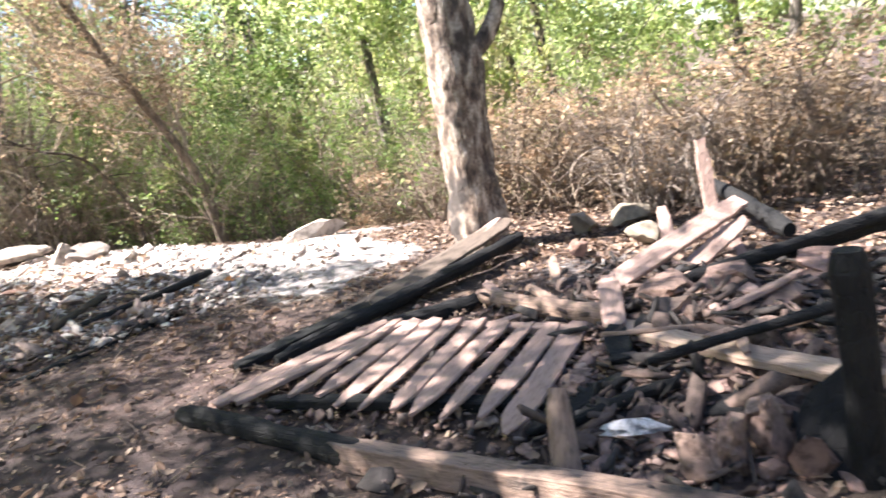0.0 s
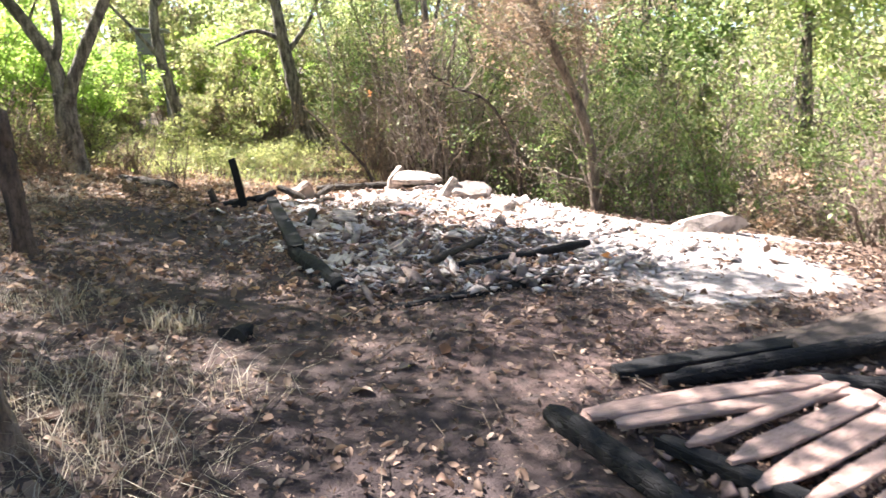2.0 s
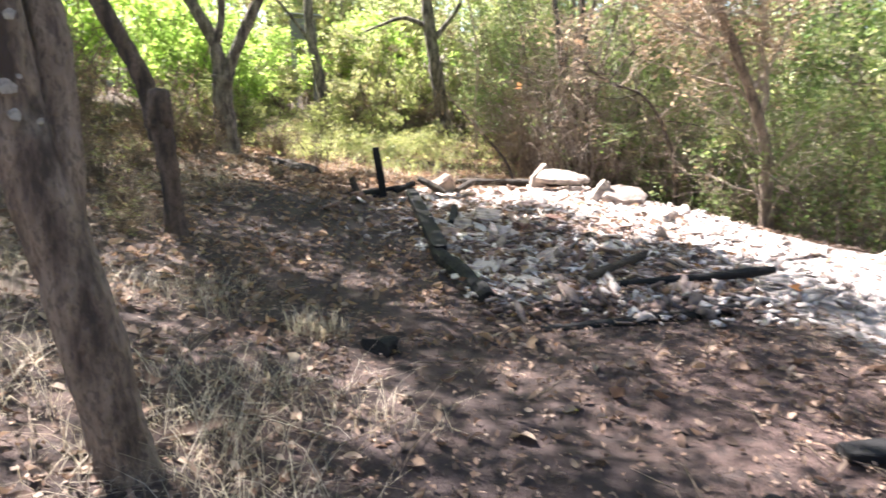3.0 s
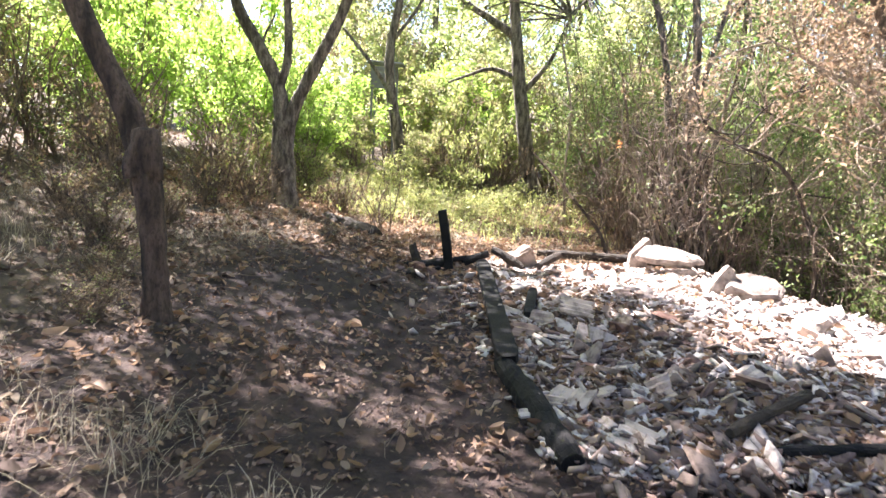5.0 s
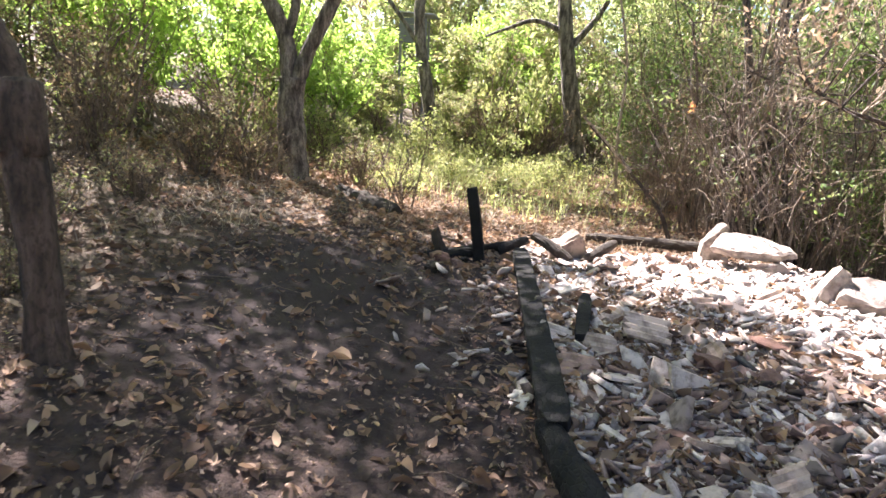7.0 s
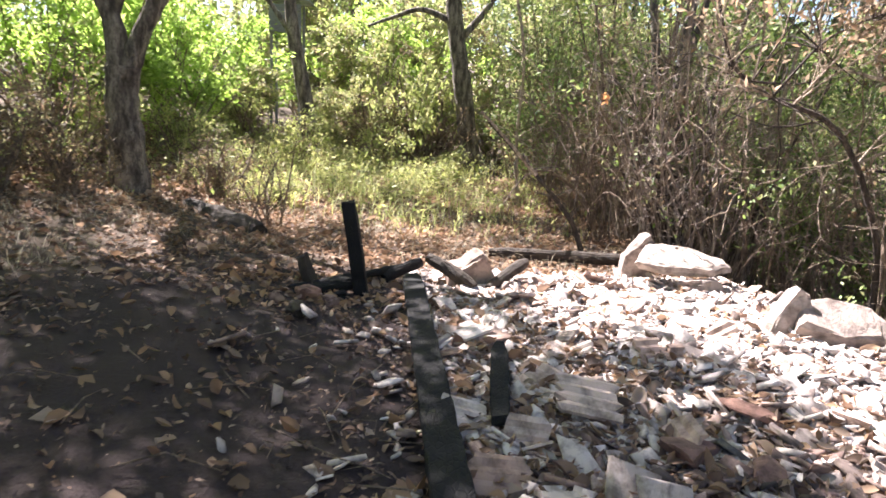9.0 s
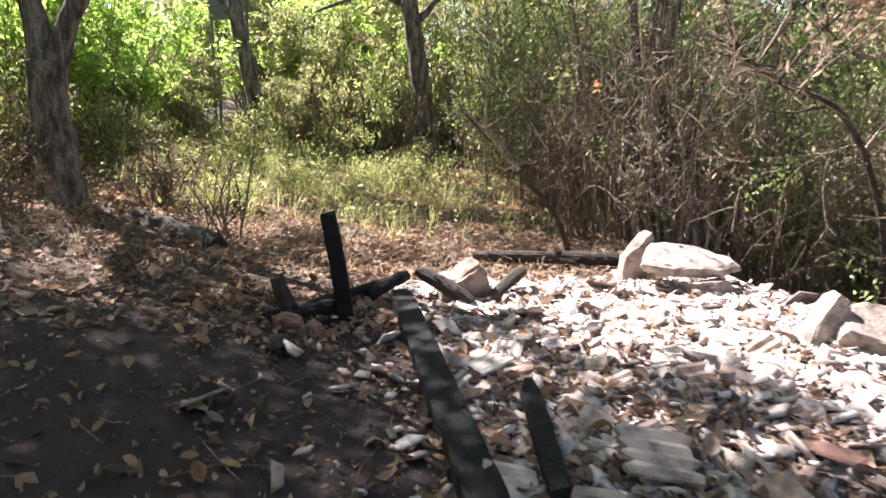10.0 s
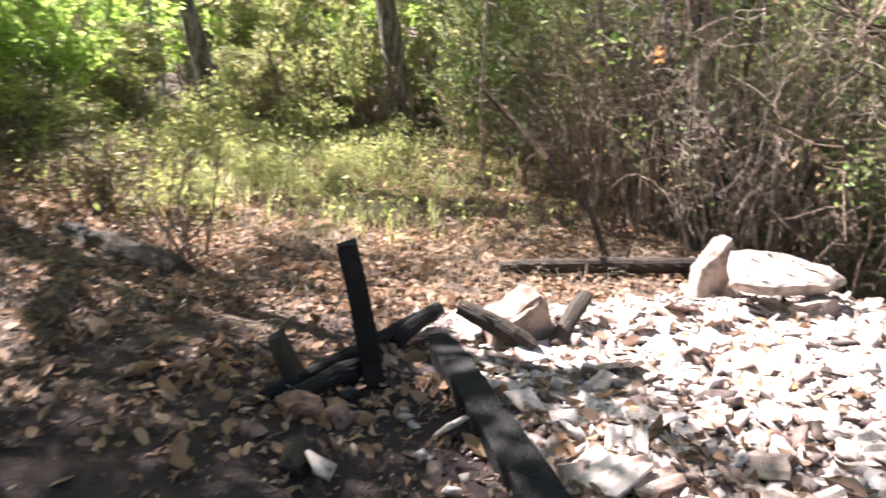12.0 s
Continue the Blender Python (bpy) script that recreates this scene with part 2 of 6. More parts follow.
# Paler copy of the fallen leaf, with sunlight put into its tan.
LITTER_SUNLIT = leaf_material("sunlit_fallen_leaf", [(0.273, 0.165, 0.0997), (0.42, 0.272, 0.171), (0.168, 0.097, 0.0617), (0.525, 0.369, 0.257), (0.231, 0.136, 0.0855)], 0.3, 0.8, 0.35)
STRAW = leaf_material("dry_grass", [(0.36, 0.30, 0.21), (0.50, 0.44, 0.33), (0.24, 0.19, 0.13), (0.56, 0.50, 0.40)], 0.3, 0.7, 0.35)
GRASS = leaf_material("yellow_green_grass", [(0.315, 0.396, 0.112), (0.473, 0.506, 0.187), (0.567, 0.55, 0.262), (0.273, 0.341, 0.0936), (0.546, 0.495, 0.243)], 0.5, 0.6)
ORANGE = leaf_material("orange_dead_leaf", [(0.55, 0.25, 0.10), (0.60, 0.32, 0.15)], 0.4, 0.7)
YELLOW = leaf_material("yellow_leaf", [(0.62, 0.52, 0.14), (0.66, 0.56, 0.18)], 0.4, 0.6)
SHED_WALL = wood_material("grey_shed_board", (0.22, 0.23, 0.245), (0.13, 0.135, 0.15), (0.1, 0.1, 0.1), 0.75)
SHED_ROOF = mineral_material("grey_sheet_roof", [(0.30, 0.32, 0.35), (0.33, 0.35, 0.37)], 3)


# ---------------------------------------------------------------- shape helpers
class Shape:
    """Collects points and faces of one mesh."""

    def __init__(self):
        self.v, self.f = [], []

    def tube(self, pts, radii, sides=6, wobble=0.0, rng=random, cap=True, flat=1.0):
        pts = [Vector(p) for p in pts]
        start, n = len(self.v), len(pts)
        side = None
        for i, p in enumerate(pts):
            way = (pts[min(i + 1, n - 1)] - pts[max(i - 1, 0)]).normalized()
            if side is None:
                side = way.orthogonal().normalized()
            side = (side - way * side.dot(way)).normalized()
            up = way.cross(side)
            r = radii[i] if isinstance(radii, (list, tuple)) else radii
            for k in range(sides):
                a = 2 * math.pi * k / sides
                rr = r * (1 + wobble * rng.uniform(-1, 1))
                self.v.append(p + side * (math.cos(a) * rr) + up * (math.sin(a) * rr * flat))
        for i in range(n - 1):
            for k in range(sides):
                a, b = start + i * sides + k, start + i * sides + (k + 1) % sides
                self.f.append((a, b, b + sides, a + sides))
        if cap:
            self.f.append(tuple(start + k for k in reversed(range(sides))))
            self.f.append(tuple(start + (n - 1) * sides + k for k in range(sides)))

    def mesh(self, name, material, smooth=False):
        me = bpy.data.meshes.new(name)
        me.from_pydata([tuple(p) for p in self.v], [], self.f)
        me.materials.append(material)
        if smooth:
            me.polygons.foreach_set("use_smooth", [True] * len(me.polygons))
        me.update()
        return me


def quads_mesh(name, co, per, material, faces):
    """Mesh from an array of pieces (n, per, 3), each with the same faces."""
    n = len(co)
    f = np.asarray(faces)
    idx = (np.arange(n)[:, None, None] * per + f[None]).reshape(-1, f.shape[1])
    me = bpy.data.meshes.new(name)
    me.vertices.add(n * per)
    me.vertices.foreach_set("co", co.reshape(-1).astype(np.float32))
    me.loops.add(idx.size)
    me.loops.foreach_set("vertex_index", idx.reshape(-1).astype(np.int32))
    me.polygons.add(len(idx))
    me.polygons.foreach_set("loop_start", np.arange(0, idx.size, f.shape[1], dtype=np.int32))
    me.materials.append(material)
    me.update(calc_edges=True)
    return me


def leaf_mesh(name, centres, size, material, seed, slim=0.5, flat=0.0, hang=0.0, spread=0.5):
    """Pointed leaves, folded along the middle, at the centres (n, 3). flat: how far they lie down; hang: how far they droop."""
    r = np.random.RandomState(seed)
    n = len(centres)
    way = r.normal(size=(n, 3))
    way[:, 2] *= 1 - flat
    way[:, 2] -= hang * 1.5
    way /= np.linalg.norm(way, axis=1)[:, None] + 1e-9
    other = r.normal(size=(n, 3))
    if flat > 0:
        other[:, 2] *= 1 - flat
    other -= way * (other * way).sum(1)[:, None]
    other /= np.linalg.norm(other, axis=1)[:, None] + 1e-9
    up = np.cross(way, other)
    up[up[:, 2] < 0] *= -1
    ln = (size * r.uniform(1 - spread, 1 + spread, n))[:, None]
    wd = ln * slim * r.uniform(0.7, 1.2, n)[:, None]
    lift = r.uniform(-0.05, 0.35, n)[:, None] * wd
    mid = centres + way * ln * 0.05
    co = np.stack([centres - way * ln / 2, mid + other * wd / 2 + up * lift, centres + way * ln / 2, mid - other * wd / 2 + up * lift], 1)
    return quads_mesh(name, co, 4, material, [(0, 1, 2), (0, 2, 3)])


def curled_mesh(name, centres, size, material, seed, slim=0.5, tilt=0.5):
    """Dead leaves lying about: oval outline, folded along the midrib and curled along their length."""
    r = np.random.RandomState(seed)
    n = len(centres)
    a = r.uniform(0, 6.28, n)
    way = np.stack([np.cos(a), np.sin(a), r.normal(0, tilt, n)], 1)
    way /= np.linalg.norm(way, axis=1)[:, None]
    other = np.stack([-np.sin(a), np.cos(a), r.normal(0, tilt, n)], 1)
    other -= way * (other * way).sum(1)[:, None]
    other /= np.linalg.norm(other, axis=1)[:, None]
    up = np.cross(way, other)
    ln = (size * r.gamma(6, 1 / 6, n))[:, None]
    wd = ln * slim * r.uniform(0.6, 1.3, n)[:, None]
    curl, fold = ln * r.normal(0.0, 0.22, n)[:, None], wd * r.uniform(0.0, 0.7, n)[:, None]
    rows = []
    for t, w in ((-0.5, 0.0), (-0.28, 0.75), (0.05, 1.0), (0.32, 0.6), (0.5, 0.0)):
        mid = centres + way * ln * t + up * curl * (4 * t * t)
        if w == 0:
            rows.append(mid)
            continue
        jag = 1 + r.uniform(-0.25, 0.25, (n, 1))
        rows += [mid + other * wd / 2 * w * jag + up * fold * w, mid, mid - other * wd / 2 * w + up * fold * w * jag]
    co = np.stack(rows, 1)
    faces = [(0, 2, 1), (0, 3, 2), (1, 2, 4), (2, 5, 4), (2, 3, 5), (3, 6, 5), (4, 5, 7), (5, 8, 7), (5, 6, 8), (6, 9, 8), (7, 8, 10), (8, 9, 10)]
    return quads_mesh(name, co, 11, material, faces)


def part(name, me, parent, label=""):
    """Links a mesh as one part of a thing."""
    ob = new(name, me)
    ob.parent = parent
    return tagged(ob, label)


def thing(name, label, category, at=(0, 0, 0), group="", kind=""):
    ob = new(name)
    ob.location = at
    ob.empty_display_size = 0.1
    return tagged(ob, label, category, group, kind)


def smooth(a, b, v):
    t = np.clip((np.asarray(v, float) - a) / (b - a), 0, 1)
    return t * t * (3 - 2 * t)


# ---------------------------------------------------------------- ground
def bank(x, y):
    """Distance past the edge of the clearing, towards the gully."""
    bow = 0.55 * np.exp(-(((y - 4.6) / 2.4) ** 2))
    along = np.where(np.asarray(y) > 9.8, 0.5 + (np.asarray(y) - 9.8) * 0.15, np.asarray(y) - 9.3)
    return (x - 3.35) * 0.887 + along * 0.461 + bow


def height(x, y):
    x, y = np.asarray(x, float), np.asarray(y, float)
    left = np.log1p(np.exp(np.clip((0.3 - x) * 3, -30, 30))) / 3
    z = -0.11 + 0.16 * np.minimum(left, 6 + 0.2 * left) + 0.48 * smooth(10.0, 18.0, y) + 0.10 * np.maximum(0, y - 19)
    z = z + 0.14 * np.exp(-(((x - 2.2) / 1.6) ** 2) - (((y - 6.8) / 2.2) ** 2))
    z = z + 0.17 * np.exp(-(((x - 4.6) / 0.8) ** 2) - (((y - 3.2) / 1.2) ** 2))
    z = z + 0.16 * np.exp(-(((x - 3.8) / 1.0) ** 2) - (((y + 2.2) / 1.0) ** 2))
    back = smooth(24.0, 14.0, y)
    z = z - 1.5 * smooth(-0.1, 2.9, bank(x, y)) * (0.25 + 0.75 * back)
    z = z + 0.9 * smooth(5.0, 12.0, bank(x, y))
    return z


def ground_z(x, y):
    return float(height(x, y))


def axis_steps(lo, hi, fine_lo, fine_hi, step):
    mid = list(np.arange(fine_lo, fine_hi, step))
    out, s, v = [], step, fine_lo
    while v > lo:
        s *= 1.17
        v -= s
        out.append(v)
    end, s, v = [], step, mid[-1]
    while v < hi:
        s *= 1.17
        v += s
        end.append(v)
    return np.array(out[::-1] + mid + end)


def build_ground():
    xs, ys = axis_steps(-300, 300, -3.2, 6.2, 0.06), axis_steps(-300, 300, -3.6, 11.5, 0.06)
    gx, gy = np.meshgrid(xs, ys)
    z = height(gx, gy)
    rough = np.array([noise.fractal(Vector((a * 2.1, b * 2.1, 0)), 1.0, 2.1, 5) for a, b in zip(gx.ravel(), gy.ravel())]).reshape(gx.shape)
    z = z + rough * 0.022 * np.exp(-((gx / 30) ** 2) - ((gy / 40) ** 2))
    n, m = gx.shape[1], gx.shape[0]
    me = bpy.data.meshes.new("ground")
    co = np.stack([gx, gy, z], -1).reshape(-1, 3)
    i = (np.arange(m - 1)[:, None] * n + np.arange(n - 1)[None]).ravel()
    idx = np.stack([i, i + 1, i + n + 1, i + n], 1)
    me.vertices.add(len(co))
    me.vertices.foreach_set("co", co.ravel().astype(np.float32))
    me.loops.add(idx.size)
    me.loops.foreach_set("vertex_index", idx.ravel().astype(np.int32))
    me.polygons.add(len(idx))
    me.polygons.foreach_set("loop_start", np.arange(0, idx.size, 4, dtype=np.int32))
    me.polygons.foreach_set("use_smooth", np.ones(len(idx), bool))
    me.update(calc_edges=True)
    x, y, w = gx.ravel(), gy.ravel(), rough.ravel()
    # ash: among the rubble, and thick and pale towards the large tree
    # its rise over the far rubble puts the sunlit side's brightness into the colour
    ash = (0.34 + 0.42 * smooth(-0.2, 0.7, (x - 1.2) * 0.7 + (y - 7.2) * 0.5)) * smooth(0.2, 0.9, x) * smooth(2.6, 3.6, y) * smooth(0.5, -0.2, bank(x, y)) * smooth(9.6, 8.8, y)
    ash = np.maximum(ash, 0.95 * np.exp(-(((x - 4.25) / 1.05) ** 4) - (((y - 2.9) / 1.35) ** 4)))
    ash = np.maximum(ash, 0.45 * np.exp(-(((x - 4.9) / 0.7) ** 2) - (((y + 0.6) / 0.6) ** 2)))
    earth = 0.55 * np.exp(-(((x - 2.2) / 1.3) ** 2) - (((y - 1.3) / 1.4) ** 2)) + 0.5 * np.exp(-(((x - 3.6) / 1.6) ** 2) - (((y + 1.6) / 1.6) ** 2))
    burnt = np.exp(-(((x - 0.4) / 2.9) ** 4) - (((y - 4.0) / 5.2) ** 4))
    straw = 0.75 * (1 - burnt) + 0.2 * w
    straw = straw * (1 - 0.75 * smooth(-0.2, 0.8, bank(x, y)) * smooth(16, 12, y))
    straw = straw * (1 - 0.7 * smooth(3.5, 5.0, x) * smooth(5.0, 3.0, y))
    straw = straw * (1 - 0.6 * np.exp(-(((x - 3.0) / 2.5) ** 2) - (((y + 0.5) / 2.5) ** 2)))
    soot_shade = np.exp(-(((x + 0.95) / 1.45) ** 4) - (((y - 5.9) / 1.9) ** 4)) + 0.9 * np.exp(-(((x - 0.3) / 0.7) ** 2) - (((y - 8.2) / 0.7) ** 2))
    # besides burnt patches, the pile and nearest-soil terms paint shade as dark ground
    soot_shade = 0.75 * soot_shade + 0.55 * np.exp(-(((x - 3.2) / 1.2) ** 4) - (((y + 2.2) / 1.2) ** 4)) + 0.35 * np.exp(-(((x - 1.9) / 1.6) ** 2) - (((y - 4.6) / 1.8) ** 2)) + 0.65 * np.exp(-(((x - 0.6) / 1.0) ** 2) - (((y + 0.3) / 1.8) ** 2))
    for name, values in (("soot_shade", soot_shade + 0.2 * w * (soot_shade > 0.1)), ("ash", ash + 0.15 * w * (ash > 0.2)), ("earth", earth), ("straw", straw)):
        at = me.attributes.new(name, "FLOAT", "POINT")
        at.data.foreach_set("value", np.clip(values, 0, 1).astype(np.float32))
    me.materials.append(GROUND)
    tagged(new("ground", me), "burnt clearing floor of dark soil, ash and leaf litter", "ground", kind="structure")


build_ground()


# ---------------------------------------------------------------- timber
def aligned(p0, p1, roll=0.0):
    """Pose with local z from p0 to p1."""
    p0, p1 = Vector(p0), Vector(p1)
    q = (p1 - p0).to_track_quat("Z", "Y")
    return Matrix.Translation(p0) @ q.to_matrix().to_4x4() @ pose(0, 0, 0, 0, 0, roll), (p1 - p0).length


def log_mesh(length, r0, r1, seed, material, sides=14, lump=0.12, bend=0.02, flat=1.0):
    r = random.Random(seed)
    n = max(6, int(length / 0.07))
    s = Shape()
    pts, radii = [], []
    for i in range(n + 1):
        t = i / n
        pts.append((bend * math.sin(t * 3.1 + seed) + r.uniform(-0.004, 0.004), bend * 0.6 * math.cos(t * 2.3 + seed), t * length))
        k = 1 + lump * noise.noise(Vector((t * length * 3.0, seed * 1.7, 0))) * 2
        if t < 0.04 or t > 0.96:
            k *= 0.8
        radii.append((r0 + (r1 - r0) * t) * k)
    s.tube(pts, radii, sides, 0.07, r, flat=flat)
    return s.mesh("log", material)


def plank_mesh(length, width, thick, seed, material, ragged=0.55, taper=0.0):
    """A worn board along z: uneven edges and splintered ends."""
    r = random.Random(seed)
    n = max(8, int(length / 0.06))
    s = Shape()
    for i in range(n + 1):
        t = i / n
        end = min(t, 1 - t) * length
        narrow = 1 - ragged * max(0, 1 - end / 0.14) * r.uniform(0.3, 1.0)
        point = 1 - 0.8 * max(0, 1 - t * length / taper) ** 1.5 if taper else 1
        w0 = width / 2 * narrow * point * (1 + 0.10 * noise.noise(Vector((t * length * 6, seed, 1))) + r.uniform(-1, 1) * min(0.04, 0.004 / width))
        w1 = width / 2 * narrow * (0.25 + 0.75 * point) * (1 + 0.10 * noise.noise(Vector((t * length * 6, seed, 5))) + r.uniform(-1, 1) * min(0.04, 0.004 / width))
        warp = 0.012 * math.sin(t * 3 + seed)
        h = thick / 2 + r.uniform(-1, 1) * min(0.06 * thick, 0.0022)
        b = min(0.006, thick * 0.25)
        z = t * length
        for x, y in ((-w0, -h + b), (-w0 + b, -h), (w1 - b, -h), (w1, -h + b), (w1, h - b), (w1 - b, h), (-w0 + b, h), (-w0, h - b)):
            s.v.append(Vector((x, y + warp, z + (r.uniform(-0.02, 0.02) if i in (0, n) else 0))))
    for i in range(n):
        for k in range(8):
            a, b2 = i * 8 + k, i * 8 + (k + 1) % 8
            s.f.append((a, b2, b2 + 8, a + 8))
    s.f.append(tuple(reversed(range(8))))
    s.f.append(tuple(n * 8 + k for k in range(8)))
    return s.mesh("board", material)


def timber(name, p0, p1, r0, r1, seed, material, label, category="beam", flat=1.0, group="", bend=0.02, lump=0.12):
    m, ln = aligned(p0, p1)
    ob = new(name, log_mesh(ln, r0, r1, seed, material, flat=flat, bend=bend, lump=lump))
    ob.matrix_world = m
    return tagged(ob, label, category, group)


def board(name, p0, p1, width, thick, seed, material, label, category="plank", group="", tip=0.0, parent=None, taper=0.0):
    """A board whose broad side faces up, tipped by some degrees about its length."""
    p0, p1 = Vector(p0), Vector(p1)
    z = (p1 - p0).normalized()
    x = z.cross(Vector((0, 0, 1)))
    x = x.normalized() if x.length > 0.05 else Vector((1, 0, 0))
    y = z.cross(x)
    rot = Matrix((x, y, z)).transposed().to_4x4() @ pose(0, 0, 0, 0, 0, tip)
    ob = new(name, plank_mesh((p1 - p0).length, width, thick, seed, material, taper=taper))
    if parent:
        ob.parent = parent
    ob.matrix_world = Matrix.Translation(p0) @ rot
    return tagged(ob, label, category, group) if not parent else tagged(ob, label)


# long beam along the edge of the rubble, in two burnt lengths
board("charred_beam", (0.27, 8.50, 0.03), (0.53, 4.38, 0.0), 0.165, 0.13, 3, CHAR, "long squared beam burnt to black charcoal beside broken tiles", "beam", tip=6)
timber("charred_log", (0.50, 4.50, -0.03), (0.80, 2.98, -0.06), 0.088, 0.08, 5, CHAR, "short charred log lying at the edge of broken tiles", "log")
board("charred_board", (0.83, 6.66, 0.10), (0.73, 5.70, 0.07), 0.10, 0.05, 6, CHAR, "short board burnt black, lying among broken tiles")
timber("charred_pole", (1.74, 3.38, 0.0), (2.45, 4.08, 0.05), 0.036, 0.042, 7, ROTTEN, "brown-black charred pole end resting on ash and rubble", "pole")
timber("charred_pole", (1.95, 3.24, -0.02), (3.40, 3.47, 0.06), 0.034, 0.04, 8, CHAR, "long charred pole lying across pale ash", "pole")
timber("charred_log", (1.12, 2.40, -0.12), (2.72, 2.74, -0.075), 0.05, 0.058, 9, CHAR, "charred log half sunk in burnt soil", "log")
timber("charred_pole", (-0.70, 7.95, 0.07), (0.24, 8.88, 0.06), 0.04, 0.035, 10, CHAR, "thin charred pole lying at the foot of a burnt post", "pole")
timber("charred_log", (-0.66, 7.86, 0.02), (-0.22, 8.16, 0.06), 0.06, 0.07, 11, CHAR, "short thick charred stub beside a burnt post", "log")
timber("burnt_pole", (0.93, 8.38, 0.0), (1.32, 8.80, 0.17), 0.058, 0.045, 12, ROTTEN, "grey-brown burnt stick propped on rubble", "pole", lump=0.2)
timber("fallen_pole", (1.10, 10.12, -0.02), (3.06, 9.80, 0.02), 0.06, 0.07, 13, ROTTEN, "dark fallen pole lying across the leaf litter", "pole")
timber("fallen_log", (-2.40, 10.55, 0.30), (-1.34, 9.74, 0.17), 0.12, 0.15, 14, ROTTEN, "old fallen log with a dark rotten end in dry grass", "log", lump=0.2)
board("burnt_post", (-0.12, 8.15, -0.12), (-0.275, 8.15, 0.735), 0.14, 0.11, 15, CHAR, "upright post burnt to a black stub", "post")
board("rotten_stub", (-0.50, 8.10, -0.06), (-0.62, 8.14, 0.30), 0.13, 0.07, 112, ROTTEN, "short grey-brown stub of rotten board by a burnt post", "stub")
timber("charred_pole", (0.02, 8.60, 0.0), (0.34, 8.84, 0.13), 0.05, 0.055, 113, CHAR, "thick charred stub behind a burnt post", "pole", lump=0.2)
timber("fallen_twig", (-1.75, 7.72, 0.03), (-1.50, 8.25, 0.10), 0.008, 0.006, 114, TWIG_PALE, "thin pale twig lying on leaf litter", "twig", bend=0.25)

# slatted panel: eight or nine thin slats on two crossbars
panel = thing("slatted_panel", "fallen slatted wooden panel, scorched and splintered", "panel", (2.6, -0.9, -0.1))
bpy.context.view_layer.update()
for i in range(9):
    t = i / 8
    top = Vector((3.08 + 0.32 * t, -0.06 - 1.30 * t, 0.02))
    low = Vector((1.98 + 0.26 * t + (0.05 if i % 3 == 1 else 0), -0.36 - 1.36 * t, -0.015 + 0.01 * (i % 2)))
    board("slat", low, top, 0.122 + 0.02 * ((i * 7) % 3 - 1), 0.022, 30 + i, PLANK, "", parent=panel, tip=(i * 37 % 13) - 6, taper=0.14 + 0.10 * ((i * 5) % 4))
board("crossbar", (3.02, 0.02, -0.02), (3.40, -1.42, -0.02), 0.09, 0.045, 41, PLANK, "pinkish scorched crossbar", parent=panel)
board("crossbar", (1.93, -0.22, -0.055), (2.70, -1.92, -0.05), 0.09, 0.06, 42, CHAR, "charred crossbar", parent=panel)

timber("half_burnt_beam", (1.58, 0.22, -0.07), (1.85, -1.18, -0.055), 0.06, 0.065, 51, CHAR, "round beam burnt black beside a slatted panel")
board("half_burnt_beam", (1.80, -1.02, -0.055), (2.20, -2.85, -0.05), 0.135, 0.12, 52, HALF_CHAR, "beam with bare brown wood showing between charred patches", "beam", tip=-12)
board("scorched_board", (1.74, 0.13, -0.05), (3.06, 0.05, -0.02), 0.15, 0.03, 53, PLANK, "scorched board lying beside a slatted panel")
board("scorched_board", (1.80, -0.06, -0.03), (3.02, -0.13, 0.0), 0.10, 0.03, 54, PLANK, "narrow scorched board lying beside a slatted panel")
board("scorched_board", (2.15, 0.60, -0.08), (3.75, 0.62, -0.02), 0.15, 0.05, 55, CHAR, "long board charred black")
board("scorched_board", (3.30, 0.50, -0.02), (4.97, 0.42, 0.25), 0.19, 0.035, 56, OLD_WOOD, "long broad half-charred board leaning at the foot of a tree", tip=12)
board("scorched_board", (3.15, 0.72, -0.06), (4.82, 0.63, 0.17), 0.15, 0.03, 57, OLD_WOOD, "brown scorched board with split edges at the foot of a tree", tip=-6)
board("scorched_board", (3.9, 0.52, 0.05), (4.93, 0.50, 0.27), 0.09, 0.025, 157, PLANK, "narrow pinkish board lying on a broader one", tip=5)
timber("charred_pole", (2.35, 0.38, -0.07), (4.95, 0.32, 0.10), 0.05, 0.06, 58, CHAR, "long charred pole beside scorched boards", "pole")
timber("charred_log", (2.98, 0.13, -0.06), (3.90, -0.27, -0.05), 0.06, 0.065, 59, CHAR, "charred log beside a slatted panel", "log")
timber("half_burnt_beam", (3.78, -0.22, -0.02), (3.52, -1.50, 0.02), 0.06, 0.07, 60, HALF_CHAR, "half burnt beam under crossed boards")
board("scorched_board", (3.88, -1.28, 0.14), (3.22, -1.72, 0.09), 0.135, 0.035, 61, PLANK, "short pale-pink board with a charred end")
board("charred_board", (3.26, -1.69, 0.085), (2.96, -1.9, 0.06), 0.135, 0.04, 62, CHAR, "charred end of a broken board")
board("pale_board", (3.36, -1.62, 0.06), (3.02, -3.00, 0.13), 0.15, 0.045, 63, PLANK_PALE, "long pale unburnt board lying across rubble")
timber("charred_pole", (2.76, -2.17, 0.16), (3.72, -2.68, 0.20), 0.02, 0.028, 64, CHAR, "thin charred stick lying on a pale board", "pole", bend=0.03)
board("scorched_board", (3.92, -1.22, 0.06), (5.05, -1.68, 0.36), 0.16, 0.04, 65, PLANK, "broad pinkish board propped on the pile", tip=25)
board("scorched_board", (4.35, -1.52, 0.0), (4.95, -1.75, 0.26), 0.12, 0.04, 66, PLANK, "short scorched board propped on the pile", tip=30)
